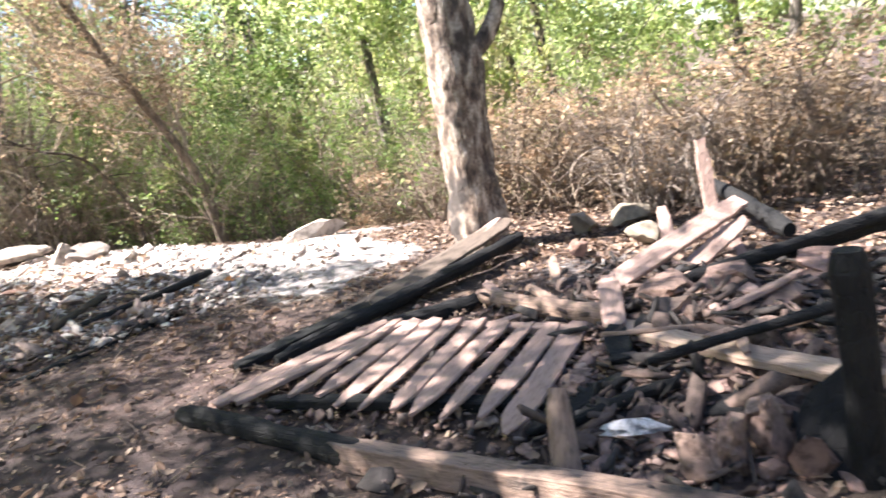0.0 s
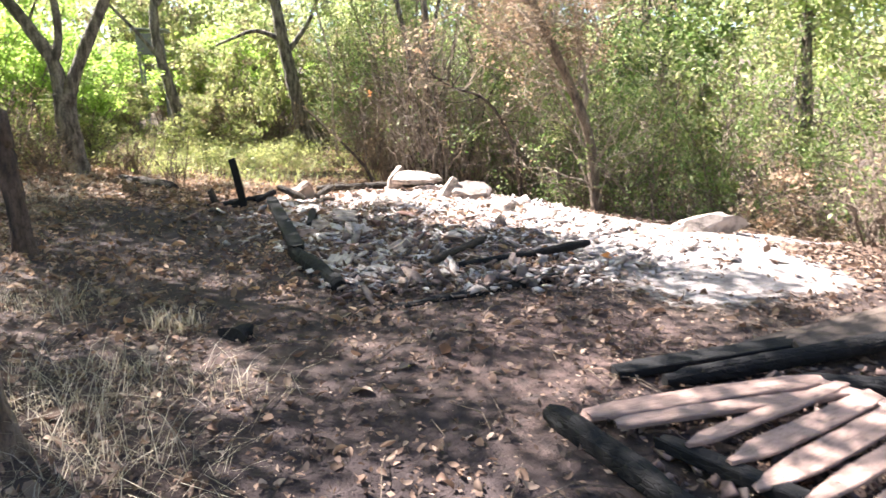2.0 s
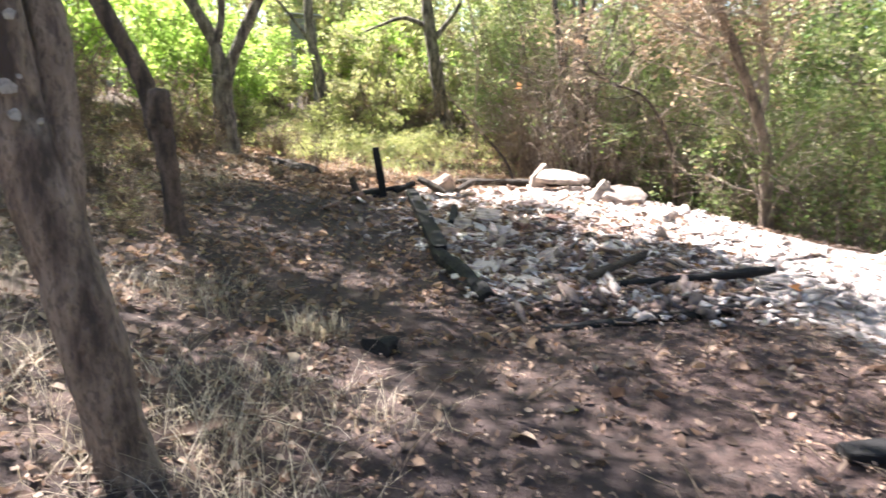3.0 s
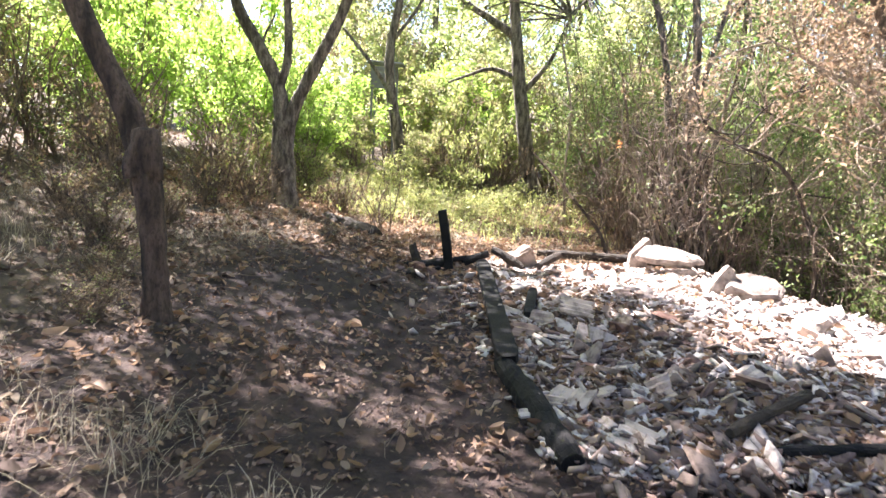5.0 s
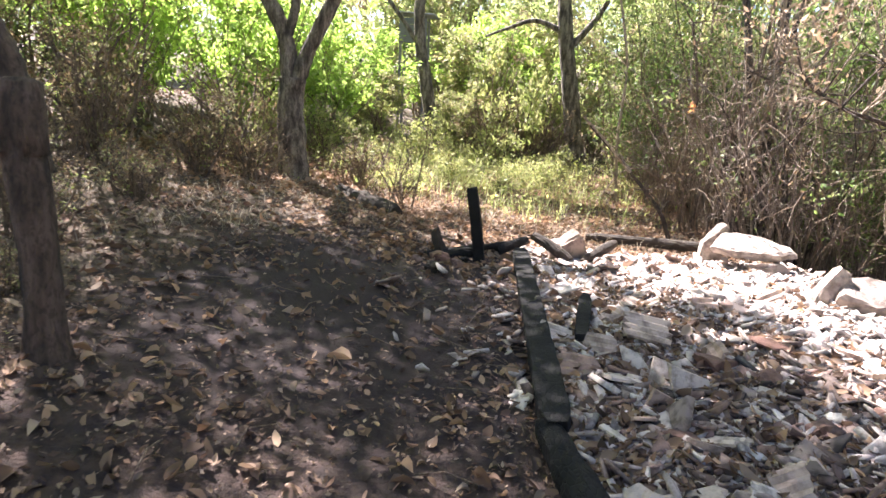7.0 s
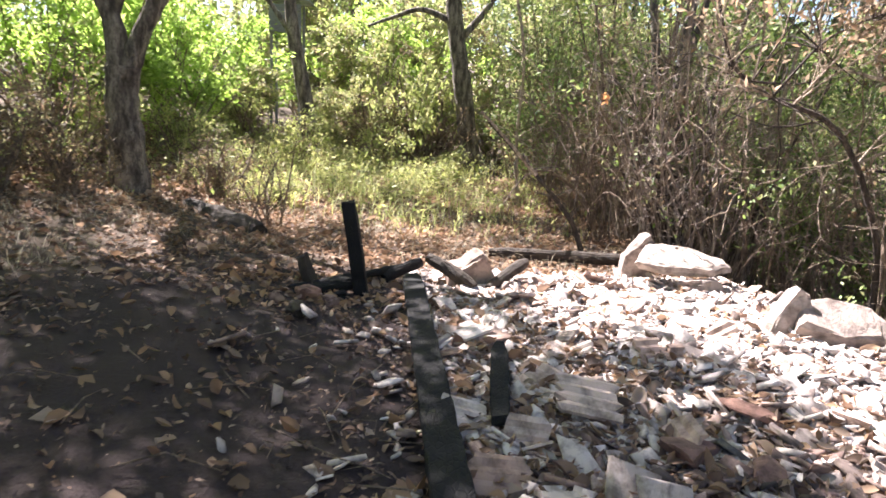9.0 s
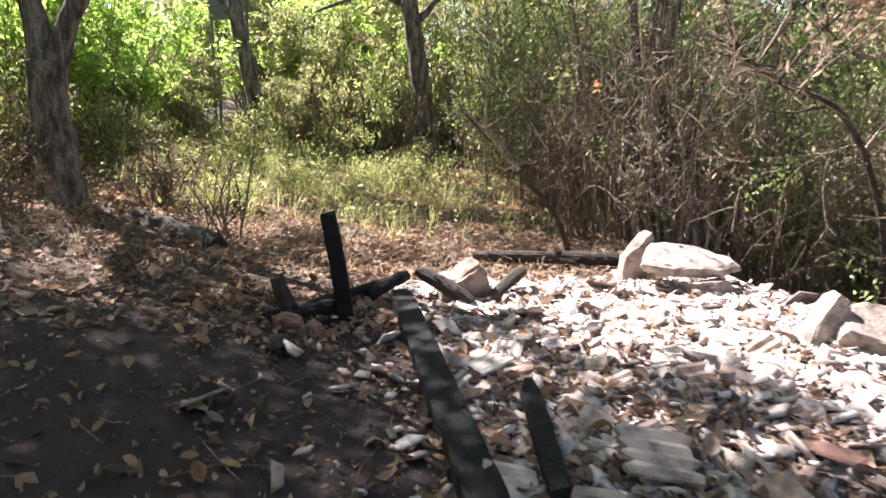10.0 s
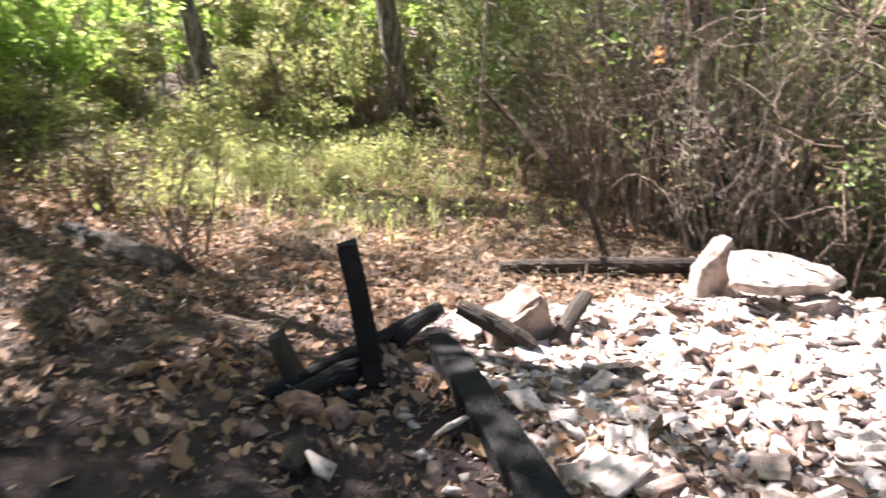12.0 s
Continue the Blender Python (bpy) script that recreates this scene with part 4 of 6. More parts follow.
def tree(name, limbs, balls, leaves, leaf_size, bark, foliage, label, seed, at=(0, 0, 0), twigs=30, sides=12, hang=0.3, group=""):
    """limbs: (part name, points, first radius, last radius). Twigs run from limb ends into the crown's balls."""
    r = random.Random(seed)
    top = thing(name, label, "tree", at, group)
    ends = []
    for pname, pts, r0, r1 in limbs:
        s = Shape()
        pts = limb(s, pts, r0, r1, r, sides if pname == "trunk" else 8, flare=0.35 if pname == "trunk" else 0)
        part(pname, s.mesh(pname, bark, True), top)
        if pname == "limb" and pts[-1].z > 4.6 or len(limbs) == 1:
            ends += pts[-max(2, len(pts) // 8):]
    if balls:
        s = Shape()
        for _ in range(twigs):
            a = Vector(r.choice(ends))
            b = r.choice(balls)
            d = Vector((r.gauss(0, 1), r.gauss(0, 1), r.gauss(0, 0.8))).normalized() * b[3] * r.uniform(0.4, 0.95)
            e = Vector(b[:3]) + d
            mid = (a + e) / 2 + Vector((r.uniform(-0.3, 0.3), r.uniform(-0.3, 0.3), r.uniform(0, 0.5)))
            pts = bent([a, mid, e], 4)
            s.tube(pts, [0.035 * (1 - 0.8 * i / (len(pts) - 1)) for i in range(len(pts))], 5)
        part("branchwork", s.mesh("branchwork", bark), top)
        part("crown", leaf_mesh("crown", crown_centres(balls, leaves, seed), leaf_size, foliage, seed, 0.5, 0.1, hang), top)
    return top


tree("large_tree", [
    ("trunk", [(5.08, 0.90, -0.25), (5.07, 0.89, 0.4), (5.02, 0.84, 1.1), (4.97, 0.76, 1.7), (4.90, 0.72, 2.2), (4.82, 0.70, 2.7)], 0.265, 0.225),
    ("limb", [(4.86, 0.72, 2.25), (4.62, 0.85, 2.8), (4.2, 1.0, 3.9), (3.9, 1.0, 5.4)], 0.17, 0.05),
    ("limb", [(4.84, 0.7, 2.45), (5.0, 0.45, 3.4), (5.4, 0.2, 4.6), (5.5, 0.0, 6.0)], 0.16, 0.05),
    ("branch_stub", [(4.98, 0.72, 1.72), (5.16, 0.50, 1.92), (5.30, 0.38, 2.3), (5.4, 0.3, 2.9)], 0.10, 0.06),
], [(4.3, 0.8, 6.6, 1.5), (5.7, -0.6, 6.8, 1.6)], 2600, 0.12, BARK_MAIN, GREEN_MIX, "large tree with scorched flaking bark at the bank", 1, sides=30)

# the crown is out of view, its balls placed to shade the burnt pile
tree("leaning_tree", [
    ("trunk", [(-0.88, 0.32, -0.05), (-0.93, 0.30, 0.30), (-1.00, 0.30, 0.75), (-1.09, 0.30, 1.15), (-1.14, 0.30, 1.45), (-1.20, 0.28, 1.9), (-1.35, 0.1, 3.4), (-1.6, 0.8, 4.8)], 0.105, 0.10),
    ("limb", [(-1.06, 0.34, 1.05), (-1.04, 0.37, 1.35), (-1.05, 0.40, 1.7), (-1.12, 0.46, 2.2), (-1.0, 0.7, 3.6), (-0.9, 1.1, 5.2)], 0.085, 0.04),
], [(-1.2, 2.6, 5.9, 1.3), (-0.9, 4.0, 6.1, 1.2), (-2.2, 3.4, 6.1, 1.3), (-1.8, 1.2, 5.8, 1.4), (-0.2, 1.6, 6.3, 1.0), (-3.0, 0.6, 6.0, 1.3), (-0.3, 3.3, 6.0, 1.2), (0.5, 2.3, 6.1, 1.2), (0.5, 0.9, 6.1, 1.2), (-4.2, 2.3, 6.0, 1.4), (-0.6, 0.8, 6.0, 1.1), (-0.2, 0.0, 6.0, 1.0)], 17000, 0.11, BARK_NEAR, GREEN, "slender leaning tree with lichen patches on brown bark", 2, sides=18)
near = bpy.data.objects["leaning_tree"]
for i, (x, y, z, k) in enumerate([(-1.09, 0.195, 1.43, 0.028), (-1.105, 0.19, 1.52, 0.032), (-1.03, 0.23, 1.41, 0.014), (-1.06, 0.2, 1.55, 0.012), (-1.08, 0.21, 1.74, 0.022)]):
    me = lump_mesh("lichen", k, k * 0.25, k, 900 + i, LICHEN, 0.5, 2)
    part("lichen_patch", me, near, "pale grey lichen patch").matrix_world = pose(x, y, z, 0, 0, 32)

# unseen crown balls, spread far beyond the limb to shade clearing and near rubble
tree("burnt_stump_tree", [
    ("trunk", [(-1.93, 4.1, 0.2), (-1.94, 4.1, 0.7), (-1.98, 4.1, 1.2), (-1.98, 4.1, 1.53)], 0.094, 0.086),
    ("limb", [(-2.03, 4.20, 1.10), (-2.10, 4.20, 1.45), (-2.16, 4.18, 1.68), (-2.31, 4.16, 2.0), (-2.46, 4.14, 2.32), (-2.75, 4.2, 3.0), (-3.2, 4.7, 4.2), (-3.6, 5.6, 5.2)], 0.10, 0.06),
    ("burl", [(-2.05, 4.03, 1.22), (-2.06, 4.02, 1.32), (-2.03, 4.04, 1.42)], 0.05, 0.035),
], [(-2.4, 8.0, 6.0, 1.3), (-3.6, 6.8, 6.0, 1.5), (-4.6, 8.8, 6.1, 1.5), (-2.0, 6.2, 6.2, 1.3), (-5.4, 7.0, 6.2, 1.5), (-3.4, 4.9, 6.0, 1.3), (-6.6, 8.6, 6.2, 1.4), (-2.3, 9.3, 6.0, 1.1), (-1.5, 8.2, 6.0, 1.3), (-0.9, 7.4, 6.1, 1.1), (-2.2, 10.2, 6.0, 0.9), (-1.0, 6.8, 6.1, 1.2), (-0.35, 5.2, 6.0, 1.2), (-5.0, 4.1, 6.0, 1.4), (-7.9, 8.0, 6.3, 1.5), (-6.9, 6.3, 6.2, 1.4), (-3.9, 9.7, 6.2, 1.3), (-5.6, 9.5, 6.0, 1.3), (-3.3, 8.6, 6.4, 1.2), (-8.6, 9.6, 6.3, 1.4), (-9.6, 8.4, 6.3, 1.4), (-8.2, 11.0, 6.3, 1.2), (-4.6, 10.5, 6.2, 1.0)], 60500, 0.11, BARK_STUMP, GREEN, "tree with a sawn burnt stump and one grey leaning limb", 3, sides=16)

cap = Shape()
cap.tube([(-1.965, 4.10, 1.20), (-1.972, 4.10, 1.30), (-1.985, 4.10, 1.42), (-1.985, 4.10, 1.53), (-1.985, 4.10, 1.55)], [0.086, 0.094, 0.100, 0.092, 0.05], 18, 0.05, random.Random(4))
part("charred_cap", cap.mesh("charred_cap", BARK_STUMP, True), bpy.data.objects["burnt_stump_tree"], "blackened sawn top")
# crown balls kept above the view, added where they shade the left ground
tree("forked_tree", [
    ("trunk", [(-3.08, 10.75, 0.25), (-3.12, 10.75, 0.9), (-3.15, 10.75, 1.4), (-3.12, 10.75, 1.85)], 0.21, 0.19),
    ("limb", [(-3.17, 10.75, 1.6), (-3.22, 10.75, 2.35), (-3.55, 10.78, 3.0), (-3.98, 10.8, 3.75), (-4.3, 10.9, 4.9)], 0.14, 0.07),
    ("limb", [(-3.10, 10.75, 1.6), (-2.95, 10.75, 2.1), (-2.55, 10.75, 2.9), (-2.14, 10.75, 3.76), (-1.8, 10.8, 5.0)], 0.13, 0.07),
    ("limb", [(-3.22, 10.75, 2.35), (-3.08, 10.75, 2.9), (-3.1, 10.75, 3.8), (-3.1, 10.6, 5.0)], 0.08, 0.05),
    ("limb", [(-3.55, 10.78, 3.0), (-3.4, 10.7, 3.3), (-3.25, 10.6, 3.5)], 0.03, 0.012),
], [(-3.6, 10.9, 6.0, 1.2), (-5.0, 10.8, 6.2, 1.4), (-6.4, 10.6, 6.1, 1.4), (-4.4, 12.2, 6.4, 1.0), (-5.0, 12.0, 4.9, 0.9), (-4.2, 12.7, 5.0, 0.8), (-5.9, 11.4, 4.9, 0.9), (-4.0, 14.3, 6.6, 0.9)], 12000, 0.11, BARK_GREY, GREEN, "grey forked tree at the edge of the clearing", 4, sides=16)

tree("slender_tree", [
    ("trunk", [(-1.77, 15.65, 0.4), (-1.82, 15.65, 1.1), (-1.95, 15.65, 1.9), (-2.16, 15.65, 3.0), (-2.17, 15.65, 3.9), (-2.0, 15.65, 4.9), (-2.0, 15.7, 6.2)], 0.16, 0.07),
    ("limb", [(-2.1, 15.65, 2.7), (-2.6, 15.65, 3.4), (-3.3, 15.7, 4.2)], 0.06, 0.03),
    ("limb", [(-2.17, 15.65, 3.9), (-1.5, 15.6, 4.8), (-1.1, 15.6, 5.8)], 0.05, 0.02),
], [(-2.1, 15.8, 7.2, 1.5), (-3.4, 16.2, 6.0, 1.2)], 3800, 0.12, BARK_GREY, GREEN, "slender dark tree in tall grass", 5)

tree("pale_based_tree", [
    ("trunk", [(1.36, 17.24, 0.1), (1.27, 17.24, 0.9), (1.13, 17.24, 1.9), (0.9, 17.24, 3.25), (0.77, 17.24, 4.3), (0.65, 17.24, 5.3), (0.6, 17.2, 7.0)], 0.24, 0.10),
    ("limb", [(0.95, 17.24, 3.0), (1.3, 17.24, 3.4), (1.69, 17.24, 3.96), (2.1, 17.2, 5.0)], 0.09, 0.04),
    ("limb", [(0.88, 17.24, 3.35), (0.2, 17.24, 3.6), (-0.45, 17.24, 3.4), (-0.9, 17.1, 3.2)], 0.07, 0.025),
    ("limb", [(0.75, 17.24, 4.4), (0.1, 17.24, 4.8), (-0.66, 17.24, 5.3), (-1.2, 17.0, 6.2)], 0.12, 0.05),
], [(0.2, 17.4, 7.3, 1.6), (2.2, 17.4, 6.2, 1.5), (-0.9, 17.2, 4.6, 0.9), (2.4, 17.5, 4.4, 0.9), (-1.4, 17.0, 6.4, 1.1)], 6500, 0.12, BARK_GREY, GREEN, "tree with a pale grey base at the edge of tall grass", 6)


# only the stems show; the wide crown is added overhead to darken the thicket
tree("thicket_tree", [
    ("trunk", [(3.78, 11.7, -0.3), (3.74, 11.7, 0.8), (3.66, 11.75, 2.0), (3.7, 11.8, 3.4), (3.5, 12.0, 5.2)], 0.10, 0.06),
    ("trunk", [(3.36, 11.75, -0.3), (3.40, 11.75, 0.9), (3.34, 11.8, 2.2), (3.1, 12.0, 3.8), (2.6, 12.5, 5.6)], 0.075, 0.045),
    ("limb", [(3.66, 11.75, 2.0), (3.9, 11.7, 3.2), (4.4, 12.0, 5.0)], 0.05, 0.03),
], [(3.4, 12.1, 6.6, 1.6), (2.2, 12.9, 6.8, 1.4), (4.7, 12.4, 6.6, 1.5), (1.5, 13.9, 6.9, 1.3), (0.4, 15.0, 7.2, 1.5), (2.8, 14.4, 7.0, 1.5)], 11000, 0.12, BARK_GREY, GREEN_DEEP, "twin-stemmed dark tree rising out of a thicket", 7)


# ---------------------------------------------------------------- shrubs
def stems_of(r, count, tall, wide, curve, twigs):
    """Polylines of a shrub: stems from the base and twigs off them."""
    lines, tips = [], []
    for _ in range(count):
        a, out = r.uniform(0, 6.28), wide * r.random() ** 0.5
        h = tall * r.uniform(0.35, 1.0)
        base = Vector((r.gauss(0, wide * 0.16), r.gauss(0, wide * 0.16), -0.15))
        end = Vector((math.cos(a) * out, math.sin(a) * out, h))
        mid = base.lerp(end, 0.5) + Vector((r.uniform(-1, 1), r.uniform(-1, 1), r.uniform(0, 1))) * curve
        pts = bent([base, mid, end + Vector((0, 0, -curve * r.uniform(0, 0.8)))], 5)
        lines.append((pts, r.uniform(0.010, 0.022)))
        for _ in range(twigs):
            p = pts[r.randint(3, len(pts) - 1)]
            d = Vector((r.gauss(0, 1), r.gauss(0, 1), r.gauss(0.3, 0.6))).normalized() * r.uniform(0.25, 0.7) * tall * 0.3
            q = bent([p, p + d * 0.5 + Vector((r.gauss(0, 0.05), r.gauss(0, 0.05), 0.04)), p + d], 3)
            lines.append((q, r.uniform(0.004, 0.008)))
            tips += q[1:]
        tips += pts[4:]
    return lines, tips


def shrub(name, label, seed, tall, wide, count, twigs, curve, wood, layers, thick=1.0, bare_below=0.02):
    """layers: (part name, leaf count, leaf size, material, spread)."""
    r = random.Random(seed)
    top = thing(name, label, "bush")
    lines, tips = stems_of(r, count, tall, wide, curve, twigs)
    s = Shape()
    for pts, rad in lines:
        s.tube(pts, [rad * thick * (1 - 0.75 * i / (len(pts) - 1)) for i in range(len(pts))], 4, cap=False)
    part("woody_tangle", s.mesh("woody_tangle", wood), top)
    g = np.random.RandomState(seed)
    tips = np.array([tuple(t) for t in tips])
    for k, (pname, n, size, material, spread) in enumerate(layers):
        knots = tips[g.randint(0, len(tips), max(24, n // 60))] + g.normal(size=(max(24, n // 60), 3)) * spread * 1.3
        c = knots[g.randint(0, len(knots), n)] + g.normal(size=(n, 3)) * spread * 0.75
        c = c[c[:, 2] > bare_below + g.rand(len(c)) * bare_below]
        part(pname, leaf_mesh(pname, c, size, material, seed + k, 0.4, 0.0, 0.45), top)
    return top


def place(proto, spots):
    """The prototype stands at the first spot, copies at the rest: (x, y, turn, scale, height scale)."""
    for i, (x, y, turn, k, kz) in enumerate(spots):
        m = pose(x, y, ground_z(x, y), 0, 0, turn) @ Matrix.Diagonal((k, k, k * kz, 1))
        if i == 0:
            proto.matrix_world = m
        else:
            ob = copy_thing(proto, Matrix.Identity(4))
            ob.matrix_world = m


g1 = shrub("green_bush", "bright yellow-green leafy bush in sunlight", 201, 3.0, 1.5, 34, 6, 0.25, TWIG_BROWN, [("foliage", 6500, 0.12, LIME, 0.15)])
place(g1, [(-4.9, 13.2, 0, 1.0, 1.05), (-3.9, 14.6, 70, 0.85, 1.0), (-6.6, 12.2, 140, 1.1, 1.1), (-0.4, 19.2, 30, 1.1, 1.1), (-3.9, 18.2, 200, 1.1, 0.75), (-8.4, 14.5, 10, 1.3, 1.3), (-5.6, 16.5, 99, 1.3, 1.25)])
g2 = shrub("green_bush", "yellowing leafy bush in sunlight", 202, 3.2, 1.4, 30, 7, 0.35, TWIG_BROWN, [("foliage", 6800, 0.115, GREEN_MIX, 0.13), ("dry_foliage", 900, 0.08, DRY, 0.12)])
place(g2, [(-1.2, 18.6, 0, 1.0, 0.95), (-3.1, 16.1, 200, 0.7, 0.7), (-1.5, 16.9, 20, 0.5, 0.9), (0.2, 20.6, 80, 1.15, 1.1), (2.3, 19.4, 160, 1.1, 1.1), (-2.6, 21.4, 240, 1.3, 1.1), (3.6, 17.0, 20, 1.0, 1.05), (4.6, 19.5, 20, 1.2, 1.2), (8.6, 9.6, 55, 1.1, 1.1), (10.2, 5.0, 10, 1.2, 1.25)])
d1 = shrub("dark_bush", "dense dark green bush with small leaves below the bank", 203, 2.9, 1.4, 34, 7, 0.2, TWIG_BROWN, [("foliage", 8500, 0.055, GREEN_DEEP, 0.12), ("pale_foliage", 2200, 0.06, GREEN_MIX, 0.15)])
place(d1, [(6.2, 8.2, 0, 1.05, 1.15), (7.6, 7.3, 90, 1.1, 1.2), (5.6, 10.4, 180, 1.1, 1.15), (7.3, 10.6, 30, 1.3, 1.3), (9.2, 7.2, 250, 1.2, 1.3), (4.6, 12.2, 300, 1.0, 1.0), (3.6, 14.4, 100, 0.9, 0.95), (8.7, 4.6, 50, 1.0, 0.9), (4.2, 15.2, 140, 1.1, 1.1), (6.4, 13.4, 10, 1.25, 1.3), (2.7, 15.7, 70, 1.15, 1.35), (3.7, 13.3, 220, 1.1, 1.5), (2.8, 16.9, 20, 0.8, 1.2), (-8.5, -3.0, 30, 1.2, 1.1), (1.0, -9.5, 80, 1.3, 1.2), (6.0, -8.5, 190, 1.3, 1.2), (-4.5, -8.0, 250, 1.3, 1.2), (11.0, -3.5, 20, 1.2, 1.2)])
t1 = shrub("dry_thicket", "dry tangled thicket of bare stems", 204, 3.6, 1.2, 26, 8, 0.6, TWIG_PALE, [("dry_foliage", 300, 0.06, DRY, 0.10), ("green_foliage", 500, 0.06, GREEN_DEEP, 0.18)], 1.3, 0.8)
place(t1, [(3.35, 11.6, 0, 1.0, 1.1), (4.1, 10.9, 120, 0.95, 1.1), (3.2, 13.0, 240, 0.9, 1.0), (4.9, 10.2, 60, 0.9, 1.15), (5.6, 9.0, 200, 0.9, 1.1)])
t2 = shrub("dead_brushwood", "dead brushwood hung with curled tan leaves", 205, 3.0, 1.5, 34, 9, 0.6, TWIG_BROWN, [("dry_foliage", 1700, 0.10, TAN, 0.14), ("brown_foliage", 700, 0.09, DRY, 0.12)], 1.2, 0.3)
place(t2, [(8.0, 2.9, 0, 1.0, 0.85), (9.2, 1.6, 100, 1.05, 0.9), (7.9, 0.9, 220, 0.85, 0.7), (10.4, -0.2, 40, 1.1, 0.9), (8.6, -1.0, 160, 0.95, 0.7), (6.9, 4.5, 290, 0.8, 0.8), (6.9, 2.3, 130, 0.75, 0.8), (7.1, 1.0, 210, 0.75, 0.75), (6.9, -0.1, 20, 0.6, 0.7), (7.4, -0.9, 75, 0.8, 0.75)])
w1 = shrub("dry_weeds", "low dry brown weeds with seed heads", 206, 1.1, 0.7, 36, 4, 0.15, TWIG_BROWN, [("dry_foliage", 900, 0.04, DRY, 0.08), ("green_foliage", 500, 0.045, GREEN_MIX, 0.08)])
place(w1, [(-3.9, 9.5, 0, 1.0, 1.0), (-4.8, 8.6, 70, 1.2, 1.2), (-5.6, 9.9, 140, 1.3, 1.4), (-3.4, 9.9, 210, 0.9, 0.9), (-6.2, 7.6, 280, 1.2, 1.3), (-4.2, 11.0, 30, 1.2, 1.2), (-2.3, 11.4, 50, 0.9, 0.8), (-7.3, 9.2, 80, 1.4, 1.5), (-2.6, 4.7, 10, 0.5, 0.7), (-2.3, 3.9, 120, 0.45, 0.6), (2.7, 13.3, 10, 0.6, 0.6), (2.6, 15.2, 200, 0.7, 0.8), (0.0, 17.6, 20, 1.1, 0.9), (-3.3, 5.7, 60, 0.8, 0.7), (-4.1, 6.5, 190, 0.9, 0.8), (-3.5, 7.5, 280, 0.8, 0.7), (-4.6, 5.4, 20, 0.9, 0.8), (-0.6, 16.7, 30, 1.2, 1.1), (0.5, 17.0, 130, 1.1, 1.1)])
w2 = shrub("brown_bush", "brown half-dead bush in shade", 207, 2.6, 1.4, 36, 7, 0.3, TWIG_BROWN, [("dry_foliage", 3200, 0.06, DRY, 0.14), ("green_foliage", 2400, 0.07, GREEN_DEEP, 0.14)])
place(w2, [(-6.4, 10.9, 0, 0.9, 0.7), (-7.5, 10.9, 100, 1.1, 1.0), (-8.6, 9.0, 200, 1.2, 1.2), (-7.6, 6.6, 300, 1.1, 1.0), (2.6, 16.6, 150, 0.8, 0.7), (-9.6, 11.6, 20, 1.4, 1.5), (-6.6, 4.6, 40, 1.0, 0.9), (-7.5, 0.5, 70, 1.1, 1.0), (-5.5, -4.5, 10, 1.2, 1.1), (-1.5, -8.0, 120, 1.2, 1.1), (3.5, -7.5, 210, 1.2, 1.0), (8.0, -5.5, 300, 1.2, 1.0)])

h1 = shrub("herb_clump", "yellow-green herb clump in tall grass", 209, 0.8, 0.5, 26, 4, 0.1, TWIG_BROWN, [("foliage", 1300, 0.06, GRASS, 0.08)])
place(h1, [(-2.4, 12.6, 0, 0.8, 0.8), (-1.1, 13.4, 60, 0.7, 0.7), (-0.2, 13.0, 120, 0.6, 0.6), (-3.3, 13.0, 200, 1.1, 1.1), (0.6, 14.4, 20, 0.9, 0.8), (-1.9, 14.6, 90, 1.1, 1.1), (-0.6, 15.6, 150, 1.1, 1.0), (-3.9, 12.1, 30, 1.2, 1.2), (-2.9, 15.4, 270, 1.2, 1.2), (0.9, 16.0, 10, 0.9, 0.8), (-1.6, 11.7, 80, 0.7, 0.7), (0.0, 16.9, 40, 1.7, 1.5), (-0.8, 17.3, 130, 1.7, 1.6), (0.8, 17.9, 220, 1.7, 1.6)])

# bare shrub on the fallen log's end
s1 = shrub("bare_shrub", "small bare dark-stemmed shrub beside a fallen log", 208, 1.15, 0.6, 11, 5, 0.12, TWIG_BROWN, [("dry_foliage", 120, 0.03, DRY, 0.05)])
place(s1, [(-1.42, 10.25, 0, 1.0, 1.0)])


def bare(name, label, lines, material, seed, category="branch"):
    """A bare dead stem with side shoots: lines of (points, r0, r1)."""
    r = random.Random(seed)
    top = thing(name, label, category)
    for i, (pts, r0, r1) in enumerate(lines):
        s = Shape()
        limb(s, pts, r0, r1, r, 7, 0.05)
        part("stem" if i == 0 else "shoot", s.mesh("stem", material), top)
    return top


def fuzz(r, at, n, size, radius):
    """Side shoots that branch away from a point."""
    out = []
    for _ in range(n):
        d = Vector((r.gauss(0, 1), r.gauss(0, 0.7), r.gauss(0.2, 0.7))).normalized() * size * r.uniform(0.5, 1.2)
        p = Vector(at)
        out.append(([p, p + d * 0.5 + Vector((r.gauss(0, 0.06), r.gauss(0, 0.06), r.gauss(0.05, 0.06))), p + d], radius, radius * 0.3))
    return out


